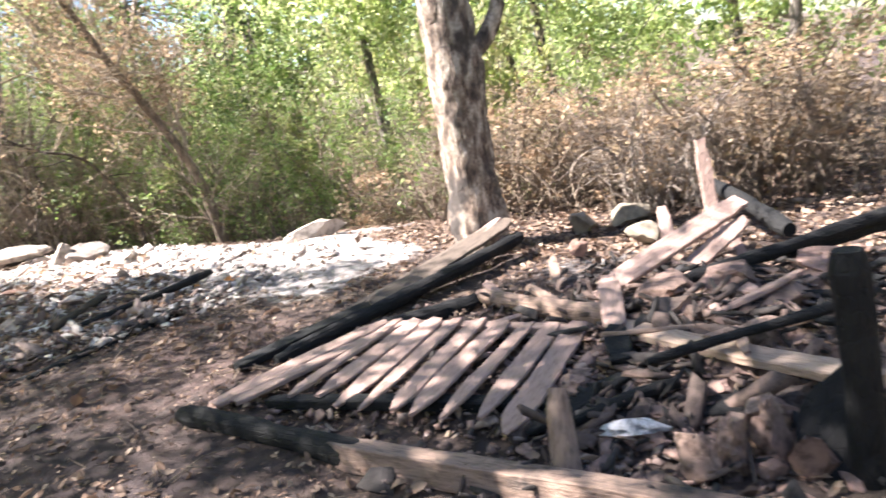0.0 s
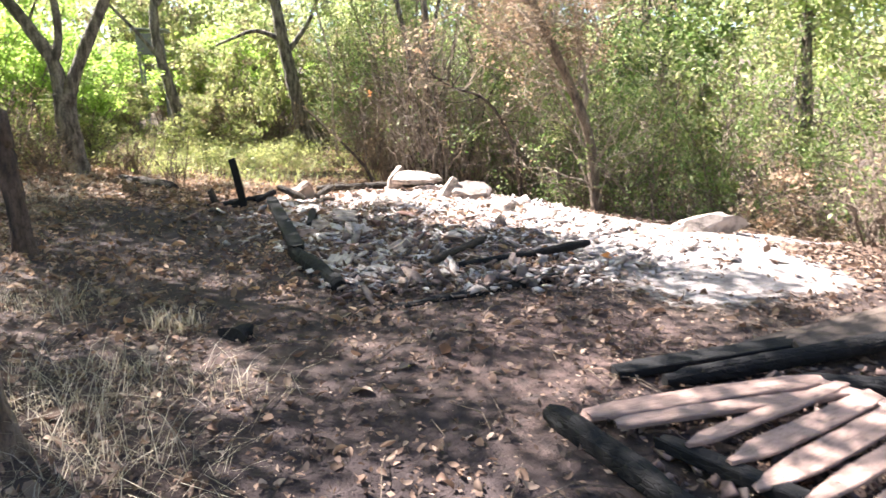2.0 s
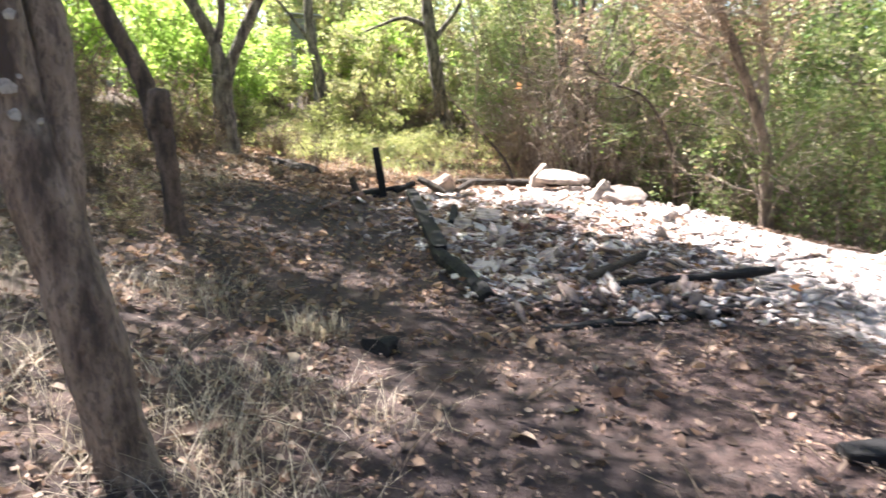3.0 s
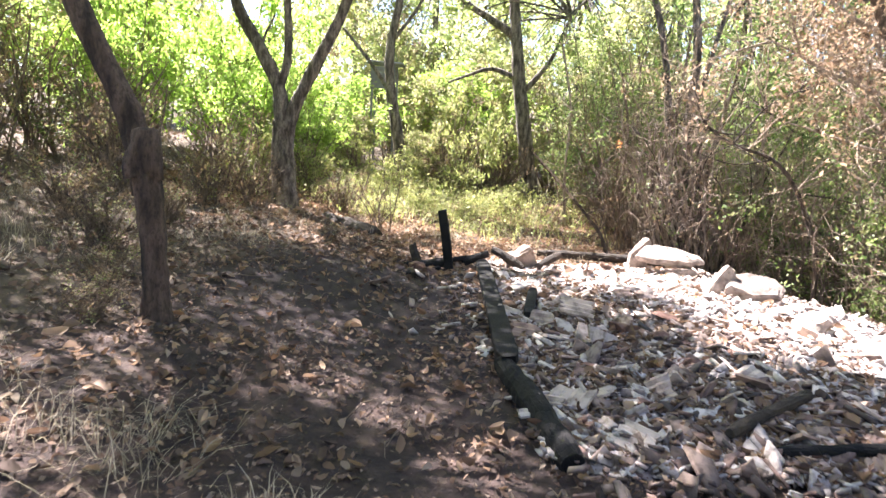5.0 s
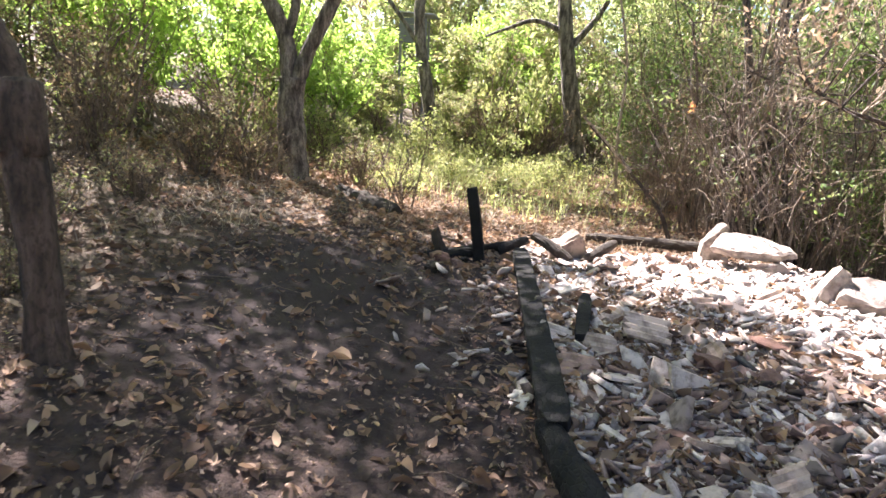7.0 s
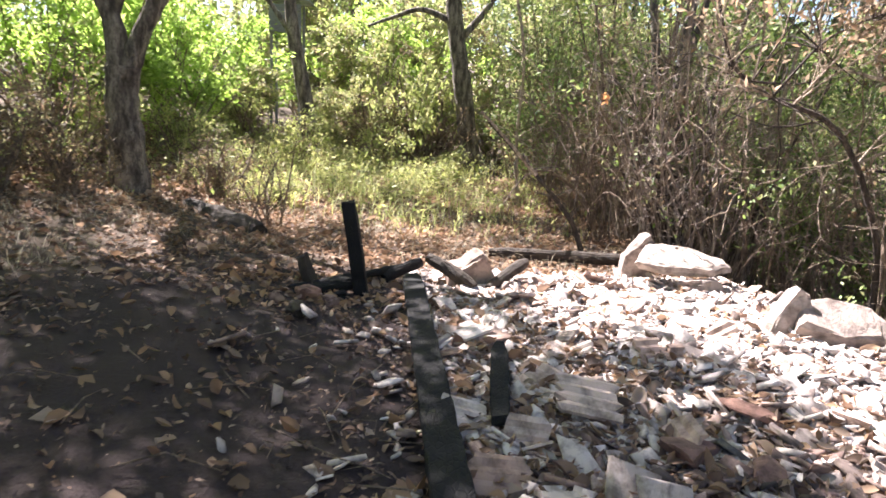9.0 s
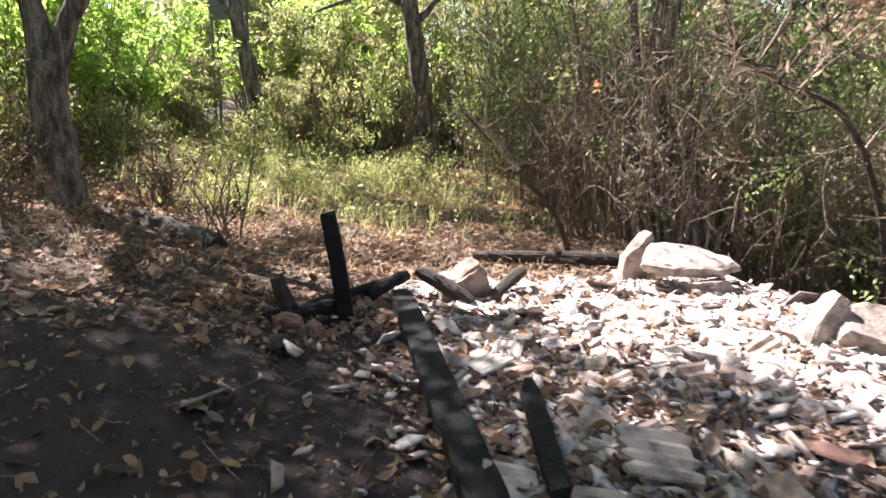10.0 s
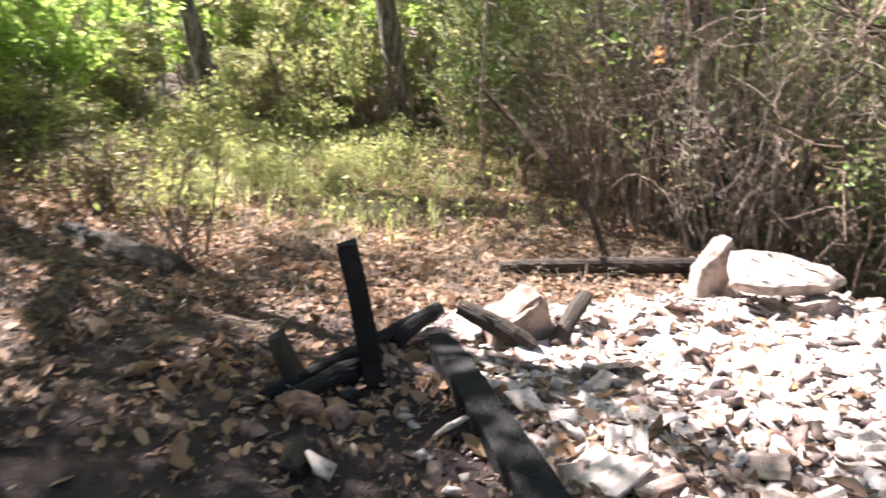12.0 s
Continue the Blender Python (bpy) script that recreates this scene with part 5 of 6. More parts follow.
def branching(shape, tips, p, way, length, radius, depth, r, droop=0.0):
    """A crooked branch that forks again and again into finer twigs."""
    n = 5
    pts = [Vector(p)]
    w = Vector(way).normalized()
    for _ in range(n):
        w = (w + Vector((r.gauss(0, 0.22), r.gauss(0, 0.22), r.gauss(0.02 - droop, 0.2)))).normalized()
        pts.append(pts[-1] + w * (length / n))
    shape.tube(pts, [radius * (1 - 0.6 * i / n) for i in range(n + 1)], 5 if radius > 0.012 else 4, cap=False)
    tips += pts[3:]
    if depth == 0:
        return
    for _ in range(r.randint(4, 6)):
        k = r.randint(1, n)
        out = (w + Vector((r.gauss(0, 0.75), r.gauss(0, 0.75), r.gauss(0, 0.6)))).normalized()
        branching(shape, tips, pts[k], out, length * r.uniform(0.4, 0.75), radius * r.uniform(0.35, 0.55), depth - 1, r, droop)


def leaves_at(tips, count, spread, seed):
    q = np.random.RandomState(seed)
    t = np.array([tuple(v) for v in tips])
    knots = t[q.randint(0, len(t), max(12, count // 22))]
    return knots[q.randint(0, len(knots), count)] + q.normal(size=(count, 3)) * spread


r0 = random.Random(31)
dead = thing("dead_leaning_tree", "dead leaning tree with a crown of pale twigs and tan leaves", "tree")
s = Shape()
limb(s, [(5.46, 7.2, -0.75), (5.36, 7.2, 0.1), (5.27, 7.2, 0.75), (5.08, 7.2, 1.35), (4.66, 7.2, 2.2), (4.30, 7.2, 2.9), (3.9, 7.2, 3.8)], 0.105, 0.05, r0, 9)
part("trunk", s.mesh("trunk", TWIG_BROWN, True), dead, "grey-brown leaning trunk")
tips = []
for k, (at, way, ln, rad) in enumerate((((5.12, 7.2, 1.25), (0.25, -0.1, 1.0), 1.7, 0.045), ((4.95, 7.2, 1.6), (0.8, 0.2, 0.9), 1.6, 0.03), ((5.27, 7.2, 0.6), (-0.6, -0.2, 0.8), 1.0, 0.022),
                                        ((4.66, 7.2, 2.2), (-0.7, 0.8, 0.55), 1.8, 0.035), ((4.5, 7.2, 2.5), (-0.1, 0.9, 0.45), 1.7, 0.035), ((4.3, 7.2, 2.9), (-0.75, 0.2, 0.45), 1.6, 0.03),
                                        ((4.4, 7.2, 2.7), (0.6, 0.5, 0.75), 1.6, 0.03), ((4.15, 7.2, 3.2), (-0.3, -0.3, 0.9), 1.4, 0.03), ((5.3, 7.2, 0.4), (0.3, -0.6, 0.7), 0.9, 0.02),
                                        ((5.38, 7.2, -0.2), (-0.5, -0.25, 1.0), 1.2, 0.02), ((5.42, 7.15, -0.4), (0.05, -0.35, 1.0), 1.15, 0.018), ((5.32, 7.2, 0.1), (-0.9, 0.0, 0.5), 1.1, 0.016), ((4.6, 7.2, 2.3), (-0.8, -0.25, 0.35), 1.6, 0.03))):
    s = Shape()
    branching(s, tips, at, way, ln, rad, 3 if ln > 1.2 else 2, r0)
    part("branch", s.mesh("branch", TWIG_PALE), dead, "pale bare branch with fine twigs")
high = [t for t in tips if t.z > 1.5]
part("dry_foliage", leaf_mesh("dry_foliage", leaves_at(high, 9500, 0.14, 34), 0.065, TAN, 35, 0.38, 0.0, 0.4), dead, "curled tan dead leaves")


def bramble(name, label, at, radius, count, tall, wood, seed, leaves, leaf_stuff, leaf_size=0.06):
    """A thicket of crooked bare stems with side twigs, wound about each other."""
    r = random.Random(seed)
    top = thing(name, label, "thicket")
    s, tips = Shape(), []
    for i in range(count):
        a, d = r.uniform(0, 6.28), radius * r.random() ** 0.6
        x, y = at[0] + math.cos(a) * d, at[1] + math.sin(a) * d
        p = Vector((x, y, ground_z(x, y) - 0.1))
        w = Vector((math.cos(a) * 0.35 * r.random(), math.sin(a) * 0.35 * r.random(), 1)).normalized()
        h = tall * r.uniform(0.35, 1.0)
        n = 10
        pts = [p]
        sag = r.uniform(0.0, 0.16) if r.random() < 0.35 else 0.0
        for k in range(n):
            w = (w + Vector((r.gauss(0, 0.17), r.gauss(0, 0.17), r.gauss(0.04, 0.08) - sag * k * 0.35))).normalized()
            pts.append(pts[-1] + w * (h / n))
        rad = r.choice((0.006, 0.008, 0.010, 0.014, 0.022))
        s.tube(pts, [rad * (1 - 0.65 * k / n) for k in range(n + 1)], 5, cap=False)
        for _ in range(r.randint(2, 5)):
            k = r.randint(3, n)
            out = Vector((r.gauss(0, 1), r.gauss(0, 1), r.gauss(0.1, 0.6))).normalized()
            branching(s, tips, pts[k], out, r.uniform(0.25, 0.7), 0.006, 1 if r.random() < 0.45 else 0, r)
        tips += pts[5:]
    part("woody_tangle", s.mesh("woody_tangle", wood), top)
    for k, (pname, n, material) in enumerate(zip(("foliage", "dry_foliage"), leaves, leaf_stuff)):
        if n:
            part(pname, leaf_mesh(pname, leaves_at(tips, n, 0.10, seed + k), leaf_size, material, seed + k, 0.5, 0.0, 0.35), top)
    return top


for k, (x, y, rad, n, tall, wood, few) in enumerate(((3.5, 10.6, 0.4, 44, 3.4, TWIG_GREY, (150, 120)), (3.7, 10.9, 0.5, 26, 3.6, TWIG_DARK, (200, 0)), (4.3, 10.0, 0.55, 34, 3.2, TWIG_BROWN, (350, 120)),
                                                      (2.9, 11.6, 0.5, 36, 3.3, TWIG_BROWN, (300, 200)), (5.1, 9.0, 0.6, 24, 2.6, TWIG_BROWN, (600, 100)), (5.8, 7.7, 0.6, 24, 2.2, TWIG_BROWN, (700, 100)),
                                                      (3.0, 13.4, 0.6, 40, 2.6, TWIG_BROWN, (300, 500)), (3.1, 14.6, 0.8, 36, 3.2, TWIG_GREY, (500, 400)), (6.3, 6.1, 0.7, 30, 2.0, TWIG_BROWN, (700, 150)),
                                                      (6.9, 1.3, 0.6, 46, 1.7, TWIG_BROWN, (0, 260)), (6.9, -0.2, 0.6, 46, 1.6, TWIG_GREY, (0, 260)), (7.4, -1.3, 0.6, 40, 1.7, TWIG_BROWN, (0, 260)), (6.4, 2.6, 0.5, 36, 1.6, TWIG_BROWN, (200, 160)))):
    bramble("bramble_thicket", "dense tangle of bare grey stems and crooked twigs", (x, y), rad, n, tall, wood, 500 + 7 * k, few, (GREEN_DEEP, DRY))

r0 = random.Random(32)
lines = [([(4.78, 9.0, -0.55), (4.76, 9.0, 0.2), (4.64, 9.0, 0.65), (4.36, 9.0, 1.23), (4.03, 9.0, 1.58), (3.51, 9.0, 1.76), (3.1, 9.0, 2.04), (2.9, 9.0, 2.6)], 0.040, 0.014),
         ([(4.03, 9.0, 1.58), (3.5, 8.9, 1.5), (3.0, 8.8, 1.62)], 0.012, 0.004), ([(4.4, 9.0, 1.15), (4.9, 8.8, 1.1), (5.3, 8.6, 0.95)], 0.014, 0.005),
         ([(3.5, 9.0, 1.76), (3.9, 8.9, 2.3), (4.5, 8.7, 2.6)], 0.014, 0.006)]
for p in ((3.5, 9.0, 1.76), (3.1, 9.0, 2.04), (3.3, 9.0, 1.9), (4.2, 8.8, 2.45), (3.9, 9.0, 2.2)):
    lines += fuzz(r0, p, 6, 0.75, 0.009)
arch = bare("arching_branch", "dark arching branch with dry reddish twigs", lines, TWIG_DARK, 32)
s, tips = Shape(), []
for at, way, ln in (((3.1, 9.0, 2.04), (-0.5, 0.0, 0.9), 1.0), ((3.5, 9.0, 1.76), (-0.9, -0.2, 0.25), 0.9), ((3.3, 9.0, 1.9), (0.1, 0.1, 1.0), 1.3), ((3.9, 9.0, 2.2), (-0.4, 0.0, 0.9), 1.3), ((4.3, 8.8, 2.4), (0.2, -0.2, 0.9), 1.3), ((3.7, 9.0, 1.7), (0.3, -0.3, 0.7), 1.2), ((4.4, 9.0, 1.2), (0.6, 0.0, 0.8), 1.3)):
    branching(s, tips, at, way, ln, 0.014, 2, r0)
    branching(s, tips, at, (way[0] + 0.5, way[1], way[2]), ln, 0.012, 2, r0)
part("woody_tangle", s.mesh("woody_tangle", TWIG_PALE), arch, "pale crooked side twigs")
part("dry_foliage", leaf_mesh("dry_foliage", leaves_at([t for t in tips if t.z > 2.0], 500, 0.06, 36), 0.045, TAN, 36, 0.35, 0.0, 0.4), arch, "curled tan dead leaves")

r0 = random.Random(33)
lines = [([(2.33, 10.55, -0.3), (2.2, 10.6, 0.1), (2.06, 10.6, 0.37), (1.6, 10.65, 0.89), (1.07, 10.7, 1.42)], 0.042, 0.016)]
for p in ((1.9, 10.6, 0.6), (1.6, 10.65, 0.9), (2.1, 10.6, 0.35)):
    lines += fuzz(r0, p, 3, 0.4, 0.008)
bare("leaning_sapling", "bare leaning sapling with a peeled pale tip", lines, TWIG_DARK, 33)
tip = Shape()
limb(tip, [(1.66, 10.63, 0.83), (1.35, 10.67, 1.16), (0.98, 10.71, 1.53)], 0.03, 0.016, r0, 7)
part("peeled_tip", tip.mesh("peeled_tip", TWIG_PALE), bpy.data.objects["leaning_sapling"], "peeled pale tip")

for k, (x, y, h, lean) in enumerate([(3.15, 11.3, 3.6, 0.2), (3.55, 11.4, 3.9, -0.1), (3.75, 11.2, 3.4, 0.5), (4.4, 11.0, 3.2, 0.3), (2.75, 11.9, 3.0, -0.3), (1.9, 13.6, 3.6, -0.4), (3.0, 12.6, 3.2, 0.1)]):
    r0 = random.Random(40 + k)
    z = ground_z(x, y)
    stem = [(x, y, z - 0.1), (x + lean * 0.2 + r0.gauss(0, 0.08), y, z + h * 0.3), (x + lean * 0.5 + r0.gauss(0, 0.12), y, z + h * 0.65), (x + lean + r0.gauss(0, 0.1), y, z + h)]
    lines = [(stem, 0.05 if k < 4 else 0.03, 0.02)]
    for p in stem[1:]:
        lines += fuzz(r0, p, 5, 0.8, 0.01)
    bare("bare_sapling", "tall bare grey stem rising from a thicket", lines, TWIG_PALE if k % 2 else TWIG_BROWN, 40 + k, "stem")

# arching pale canes behind the burnt pile
r0 = random.Random(61)
for k in range(6):
    x, y = 6.6 + 0.25 * k, 0.7 - 0.3 * k
    z = ground_z(x, y)
    h = 0.75 + 0.1 * (k % 3)
    bare("arching_cane", "pale dry cane bent into an arch", [([(x, y, z - 0.1), (x - 0.05, y + 0.05, z + h * 0.7), (x + 0.25, y - 0.25, z + h), (x + 0.7, y - 0.55, z + h * 0.85)], 0.018, 0.007)], TWIG_PALE, 61 + k)
red = new("dead_leaf_cluster", leaf_mesh("cluster", np.array([2.13, 9.66, 1.72]) + np.random.RandomState(3).normal(size=(9, 3)) * (0.02, 0.02, 0.04), 0.06, ORANGE, 4, 0.5, 0, 0.8))
tagged(red, "cluster of orange dead leaves hanging in a thicket", "leaves")
yl = new("fallen_yellow_leaf", leaf_mesh("yellow", np.array([[1.03, 1.10, ground_z(1.03, 1.10) + 0.03]]), 0.075, YELLOW, 5, 0.8, 1.0))
tagged(yl, "single yellow fallen leaf on dark soil", "leaf")
hang = thing("hanging_branch", "dead overhanging branch with tan leaves and fine dry twigs", "branch")
r0, tips = random.Random(71), []
for at, way, ln in (((5.6, 8.2, 1.3), (-0.8, 0.1, 0.75), 2.4), ((5.5, 8.3, 1.2), (-0.5, 0.35, 1.0), 2.4), ((5.7, 8.1, 1.6), (-0.9, -0.1, 0.45), 2.2)):
    s = Shape()
    branching(s, tips, at, way, ln, 0.03, 3, r0)
    part("branch", s.mesh("branch", TWIG_PALE), hang)
high = [t for t in tips if t.z > 1.9]
part("dry_foliage", leaf_mesh("dry_foliage", leaves_at(high, 2600, 0.10, 72), 0.065, TAN, 73, 0.5, 0.0, 0.4), hang, "curled tan dead leaves")


# ---------------------------------------------------------------- far trees and woods
def wood_tree(seed, foliage):
    r = random.Random(seed)
    balls = [(r.gauss(0, 1.1), r.gauss(0, 1.1), r.uniform(2.2, 6.8), r.uniform(1.1, 1.7)) for _ in range(8)]
    return tree("woodland_tree", [("trunk", [(0, 0, -0.3), (0.1, 0.05, 2.0), (-0.1, 0.1, 4.5), (0.1, 0, 6.5)], 0.17, 0.05)], balls, 9000, 0.14, BARK_GREY, foliage,
                "leafy green tree in the wood behind the clearing", seed, sides=10, group="woodland trees")


# the tree at (-10.2, 9.6) is an added one beside the view, shading the left ground
for seed, foliage, spots in (
        (301, GREEN, [(-2.0, 24.5), (3.0, 24.0), (-15.5, 19.5), (9.5, 18.5), (-10.2, 9.6)]),
        (302, GREEN_MIX, [(-5.0, 25.0), (0.8, 26.0), (6.0, 22.5), (-13.0, 23.5), (13.5, 12.0)]),
        (303, GREEN, [(11.0, 9.0), (13.0, 5.5), (13.5, 0.5), (15.5, 8.5), (16.0, 2.5)]),
        (304, GREEN_DEEP, [(7.8, 14.5), (9.5, 12.0), (6.2, 17.0)])):
    proto = wood_tree(seed, foliage)
    q = random.Random(seed)
    for i, (x, y) in enumerate(spots):
        m = pose(x, y, ground_z(x, y), 0, 0, q.uniform(0, 360))
        if i == 0:
            proto.matrix_world = m
        else:
            copy_thing(proto, m)

r = np.random.RandomState(9)
n = 22000
ang = r.uniform(radians(-75), radians(70), n)
far = r.uniform(27, 36, n)
hh = 8.2 * r.rand(n) ** 0.8 * (0.75 + 0.25 * np.sin(ang * 9) + 0.15 * np.sin(ang * 23))
hh = hh * (1 - 0.45 * np.exp(-(((ang + radians(21)) / 0.06) ** 2)))
c = np.stack([np.sin(ang) * far, np.cos(ang) * far, hh + height(np.sin(ang) * far, np.cos(ang) * far)], 1)
tagged(new("far_woods", leaf_mesh("far_woods", c, 0.42, GREEN, 10, 0.6, 0, 0.2)), "sunlit green woods far behind the clearing", "woods", kind="stuff")
n = 16000
ang = r.uniform(radians(70), radians(285), n)
far = r.uniform(19, 26, n)
c = np.stack([np.sin(ang) * far, np.cos(ang) * far, 8 * r.rand(n)], 1)
tagged(new("far_woods", leaf_mesh("far_woods_behind", c, 0.45, GREEN_DEEP, 11, 0.6, 0, 0.2)), "green woods on the other side of the clearing", "woods", kind="stuff")

# small raised hut half hidden behind the slender tree
shed = thing("raised_hut", "small weathered grey hut on posts, half hidden by leaves", "hut", (-2.25, 16.9, ground_z(-2.25, 16.9)))
bpy.context.view_layer.update()
for i in range(4):
    board("wall_board", (-2.82, 16.75, 3.02 + i * 0.14), (-2.20, 16.75, 3.01 + i * 0.14), 0.03, 0.132, 400 + i, SHED_WALL, "", parent=shed)
    board("wall_board", (-2.82, 16.78, 3.02 + i * 0.14), (-2.82, 17.3, 3.02 + i * 0.14), 0.03, 0.132, 410 + i, SHED_WALL, "", parent=shed)
for x in (-2.79, -2.23):
    for y in (16.8, 17.28):
        board("post", (x, y, 0.5), (x, y, 3.55), 0.05, 0.05, 420, SHED_WALL, "", parent=shed)
board("roof_sheet", (-2.95, 17.03, 3.62), (-2.02, 17.03, 3.58), 0.75, 0.04, 421, SHED_ROOF, "grey sheet roof", parent=shed)


# ---------------------------------------------------------------- grass and litter
def blades(name, pts, tall, wide, material, seed, lean=0.5):
    """Grass blades: two bent segments each, in place (n, 2)."""
    g = np.random.RandomState(seed)
    n = len(pts)
    base = np.stack([pts[:, 0], pts[:, 1], height(pts[:, 0], pts[:, 1]) - 0.01], 1)
    a = g.uniform(0, 6.28, n)
    h = tall * g.uniform(0.4, 1.2, n)
    d = np.stack([np.cos(a), np.sin(a), 0 * a], 1) * (h * lean * g.uniform(0.1, 1.3, n))[:, None]
    side = np.stack([-np.sin(a), np.cos(a), 0 * a], 1) * (wide * g.uniform(0.6, 1.3, n))[:, None]
    up = np.zeros((n, 3))
    up[:, 2] = h
    mid = base + d * 0.35 + up * 0.6
    tip = base + d + up * g.uniform(0.55, 1.0, n)[:, None]
    co = np.stack([base - side, base + side, mid + side * 0.7, mid - side * 0.7, tip], 1)
    me = quads_mesh(name, co, 5, material, [(0, 1, 2), (0, 2, 3), (3, 2, 4)])
    return me


g = np.random.RandomState(12)


def clumps(spots, per, spread):
    return np.concatenate([np.array(s)[None] + g.normal(size=(per, 2)) * spread for s in spots])


spots = [(g.uniform(-1.0, 0.25), g.uniform(-0.7, 1.25)) for _ in range(30)] + [(g.uniform(-2.8, -1.0), g.uniform(-1.5, 2.8)) for _ in range(60)]
spots = [s for s in spots if (s[0] - 0.2) ** 2 + (s[1] + 1.0) ** 2 > 0.5 and not (s[0] > 0 and s[1] < -0.2)]
tagged(new("dry_grass", blades("dry_grass", clumps(spots, 30, 0.11), 0.21, 0.002, STRAW, 13, 2.1)), "pale dry grass tufts at the clearing's edge", "grass", kind="stuff")
spots = [(-0.38, 1.98), (-0.30, 2.08), (-0.48, 2.05)]
tagged(new("dry_grass_tuft", blades("dry_tuft", clumps(spots, 60, 0.07), 0.2, 0.003, STRAW, 14, 0.9)), "sunlit tuft of dry grass", "grass", kind="stuff")
spots = [p for p in [(g.uniform(-6, -1.0), g.uniform(4.5, 11.0)) for _ in range(120)] if p[0] < -2.4 or p[1] > 9.0] + [(g.uniform(-1.5, 3.0), g.uniform(9.6, 12.5)) for _ in range(60)]
tagged(new("dry_grass", blades("dry_grass_far", clumps(spots, 24, 0.16), 0.17, 0.003, STRAW, 15, 1.8)), "thin dry grass between shrubs", "grass", kind="stuff")
p = np.stack([g.uniform(-5.0, 2.6, 34000), g.uniform(10.9, 17.5, 34000)], 1)
dens = np.exp(-(((p[:, 0] + 1.2) / 2.7) ** 2) - (((p[:, 1] - 14.3) / 2.5) ** 2)) * (0.35 + 0.65 * (np.sin(p[:, 0] * 3.1 + 1) * np.sin(p[:, 1] * 2.3) > 0.1)) * (0.4 + 0.6 * g.rand(len(p)))
p = p[g.rand(len(p)) < dens * 1.2]
tagged(new("tall_grass", blades("tall_grass", p, 0.42, 0.004, GRASS, 16, 1.2)), "tall yellow-green grass in sunlight", "grass", kind="stuff")
z = height(p[:, 0], p[:, 1])
k = g.rand(len(p)) < 0.6
c = np.stack([p[k, 0], p[k, 1], z[k] + g.uniform(0.05, 0.4, k.sum())], 1) + g.normal(size=(k.sum(), 3)) * 0.08
tagged(new("leafy_herbs", leaf_mesh("herbs", c, 0.07, GRASS, 17, 0.45, 0.2, 0.0)), "yellow-green leafy herbs among tall grass", "herbs", kind="stuff")


def litter(name, count, box, seed, size, material, keep, label):
    q = np.random.RandomState(seed)
    x, y = q.uniform(box[0], box[1], count), q.uniform(box[2], box[3], count)
    k = q.rand(count) < keep(x, y)
    x, y = x[k], y[k]
    c = np.stack([x, y, height(x, y) + (0.05 if name == "rubble_leaves" else 0.008) + 0.03 * q.rand(len(x)) ** 2], 1)
    me = curled_mesh(name, c, size, material, seed) if size > 0.05 and count < 20000 else leaf_mesh(name, c, size, material, seed, 0.6, 0.62, 0.0, 0.65)
    tagged(new(name, me), label, "leaves", kind="stuff")


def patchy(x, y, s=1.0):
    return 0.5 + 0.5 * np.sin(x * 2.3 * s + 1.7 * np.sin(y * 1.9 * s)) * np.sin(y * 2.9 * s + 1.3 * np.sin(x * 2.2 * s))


def near_litter(x, y):
    bare_soil = 1 - 0.35 * np.exp(-(((x - 1.1) / 1.3) ** 4) - (((y - 0.5) / 1.5) ** 4))
    k = bare_soil * (0.25 + 0.6 * patchy(x, y)) * (bank(x, y) < 0.3) * (1 - 0.7 * np.exp(-(((x + 0.9) / 1.2) ** 4) - (((y - 6.1) / 1.5) ** 4)))
    return k * np.where((x > 0.9) & (y > 3.2), np.where(y > 0.9 * (9.8 - x), 0.25, 0.75), 1.0) * np.where((x > 3.4) & (y > 1.6) & (y < 4.5), 0.15, 1.0)


litter("leaf_litter", 80000, (-3.5, 5.5, -3.4, 9.5), 18, 0.030, LITTER, near_litter, "small brown leaf scraps on burnt soil")
litter("leaf_litter", 19000, (-3.5, 5.5, -3.4, 9.5), 28, 0.062, LITTER, near_litter, "dull brown curled fallen leaves on burnt soil")
litter("leaf_litter", 21000, (5.0, 10.0, -3.6, 3.0), 29, 0.06, LITTER, lambda x, y: 0.8 * (bank(x, y) < 0.3), "brown fallen leaves behind the burnt pile")
litter("leaf_litter", 75000, (-5.5, 4.0, 8.6, 16.0), 19, 0.06, LITTER_SUNLIT, lambda x, y: (0.2 + 0.8 * patchy(x, y)) * (bank(x, y) < 1.0) * smooth(8.6, 10.0, y), "tan fallen leaves in dappled sun")
litter("curled_leaves", 900, (0.8, 3.6, 3.2, 9.0), 20, 0.06, ORANGE, lambda x, y: 0.35 * (bank(x, y) < -0.1) * (x > 0.9), "orange curled dead leaves among rubble")
litter("bank_litter", 20500, (3.0, 11.0, -2.0, 12.0), 21, 0.07, LITTER, lambda x, y: 0.6 * (bank(x, y) > 0.0), "brown fallen leaves below the bank")

litter("pale_flakes", 2600, (-2.2, 1.2, 2.0, 8.6), 31, 0.075, LITTER_SUNLIT, lambda x, y: (0.12 + 0.5 * patchy(x, y, 1.4)) * np.where((y > 4.2) & (y < 7.6) & (x < -0.1), 0.45, 1.0), "large pale curled leaves beside a charred beam")

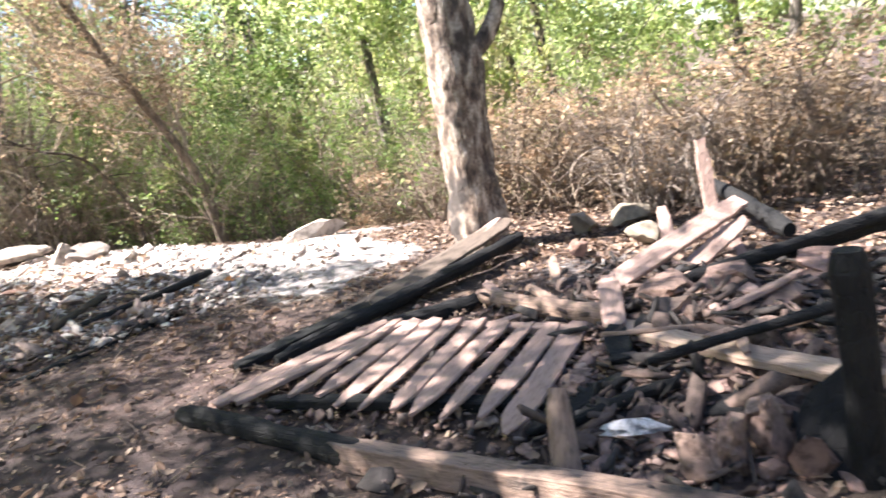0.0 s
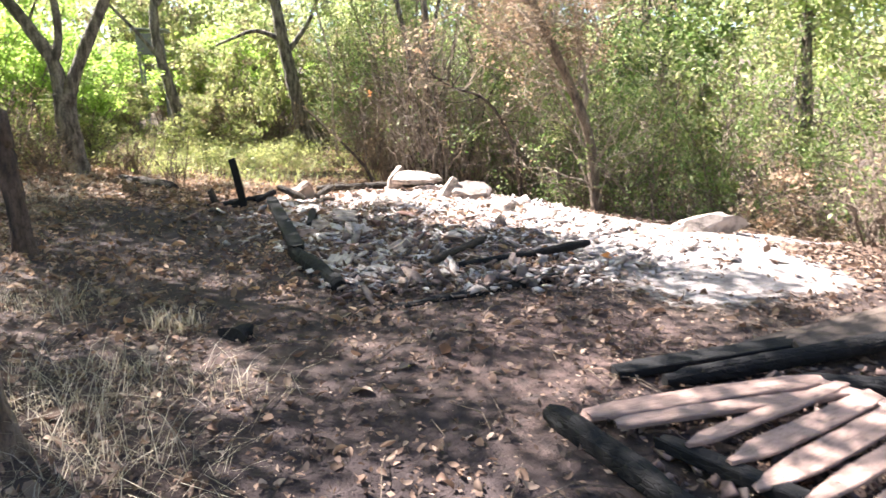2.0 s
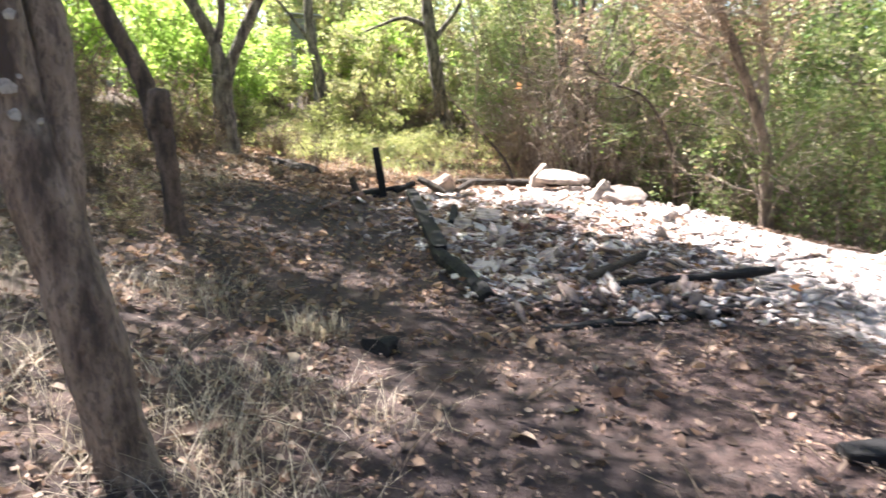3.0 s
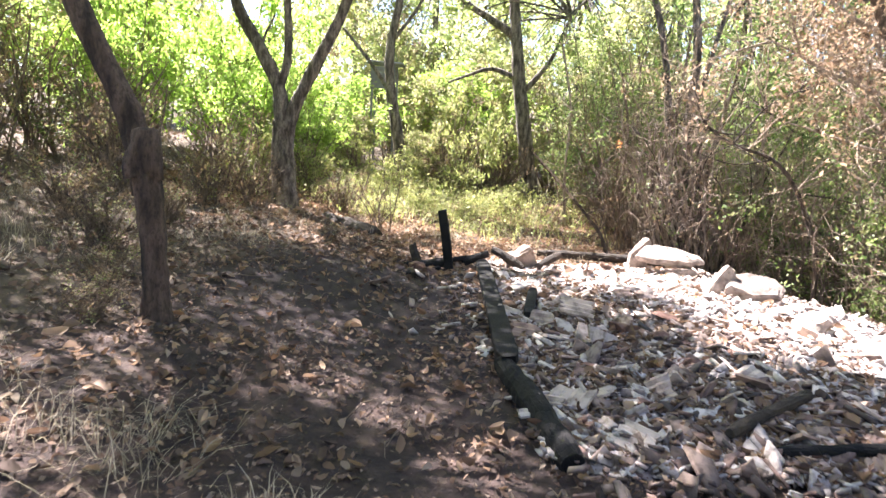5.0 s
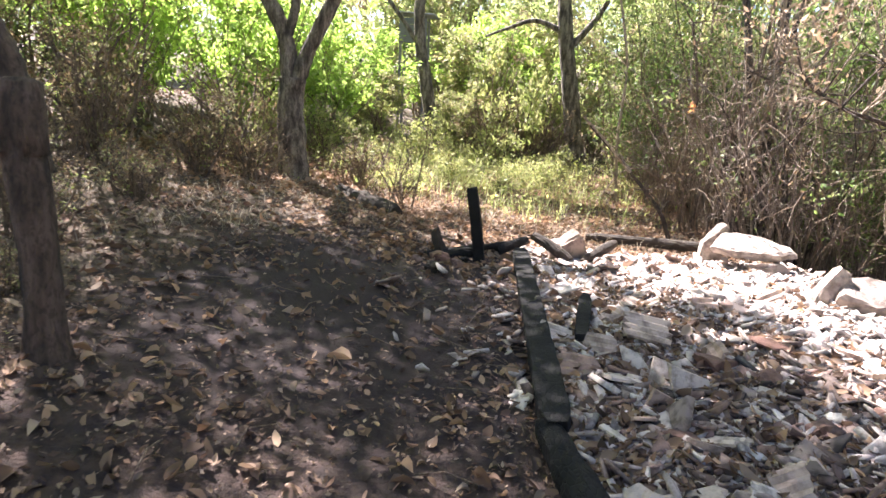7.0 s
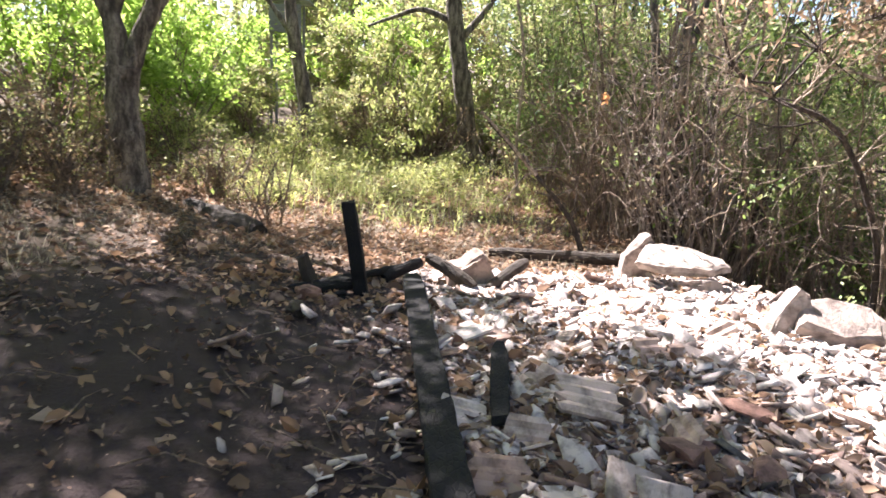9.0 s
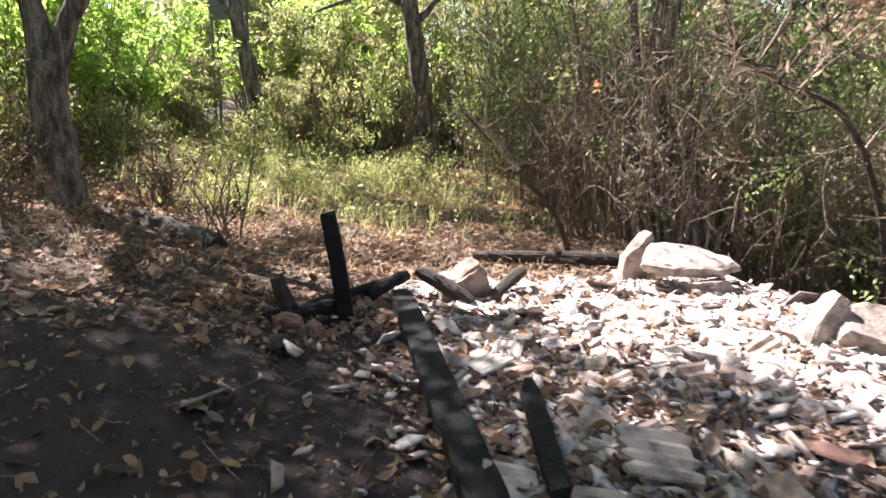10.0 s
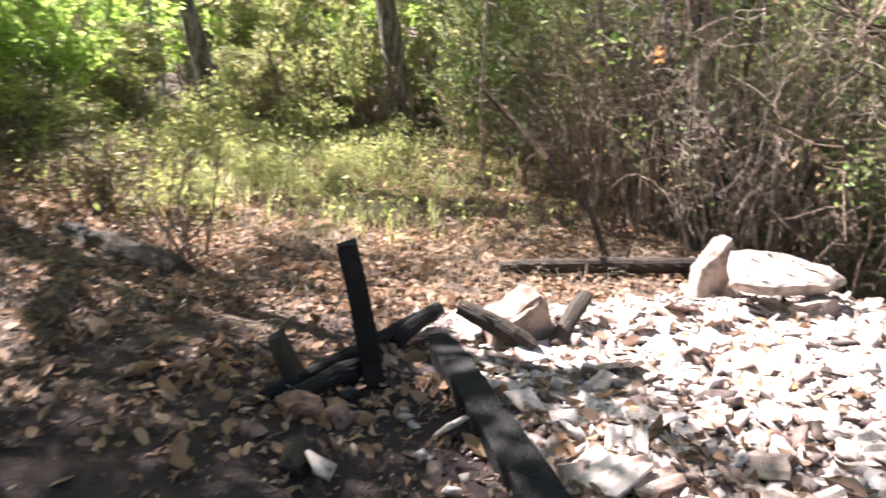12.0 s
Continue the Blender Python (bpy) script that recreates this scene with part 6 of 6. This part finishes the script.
def outer(x, y):
    inner = np.exp(-(((x - 1.0) / 4.2) ** 6) - (((y - 3.2) / 6.4) ** 6))
    return (0.3 + 0.7 * patchy(x, y, 0.7)) * (1 - inner)


litter("leaf_litter", 60000, (-14.0, 13.0, -13.0, 20.0), 41, 0.085, LITTER, outer, "brown fallen leaves on the wood floor")

litter("rubble_leaves", 9000, (0.3, 3.7, 2.6, 9.0), 77, 0.062, LITTER_SUNLIT, lambda x, y: np.array([0.6 - 0.5 * float(smooth(-0.3, 0.5, (a - 1.2) * 0.7 + (b - 7.2) * 0.5)) if in_rubble(a, b) else 0.0 for a, b in zip(x, y)]), "curled brown leaves caught among broken tiles")
litter("rubble_leaves", 8000, (0.3, 3.4, 2.4, 8.6), 78, 0.07, LITTER, lambda x, y: np.array([0.55 - 0.45 * float(smooth(-0.3, 0.5, (a - 1.2) * 0.7 + (b - 7.2) * 0.5)) if in_rubble(a, b) else 0.0 for a, b in zip(x, y)]), "dull brown curled leaves caught among broken tiles")
litter("pale_flakes", 7000, (-5.0, 1.6, 7.4, 11.8), 32, 0.075, LITTER_SUNLIT, lambda x, y: (0.15 + 0.6 * patchy(x, y, 1.3)) * (bank(x, y) < -0.2) * np.where((x > 0.3) & (y < 9.3), 0.0, 1.0) * np.where(x < -1.6, 0.45, 1.0), "large pale curled leaves beside a burnt post")
# thin fallen twigs
s = Shape()
q = random.Random(88)
for _ in range(260):
    x, y = q.uniform(-2.6, 3.0), q.uniform(-2.0, 9.5)
    if bank(x, y) > -0.2 or (x > 0.8 and y > 3):
        continue
    a, ln = q.uniform(0, 6.28), q.uniform(0.1, 0.5)
    z = ground_z(x, y) + 0.02
    e = (x + math.cos(a) * ln, y + math.sin(a) * ln)
    s.tube([(x, y, z), ((x + e[0]) / 2 + q.gauss(0, 0.03), (y + e[1]) / 2 + q.gauss(0, 0.03), z + 0.03), (*e, ground_z(*e) + 0.02)], [0.004, 0.004, 0.002], 4)
tagged(new("fallen_twigs", s.mesh("twigs", TWIG_BROWN)), "thin dry twigs strewn over burnt soil", "twigs", kind="stuff")
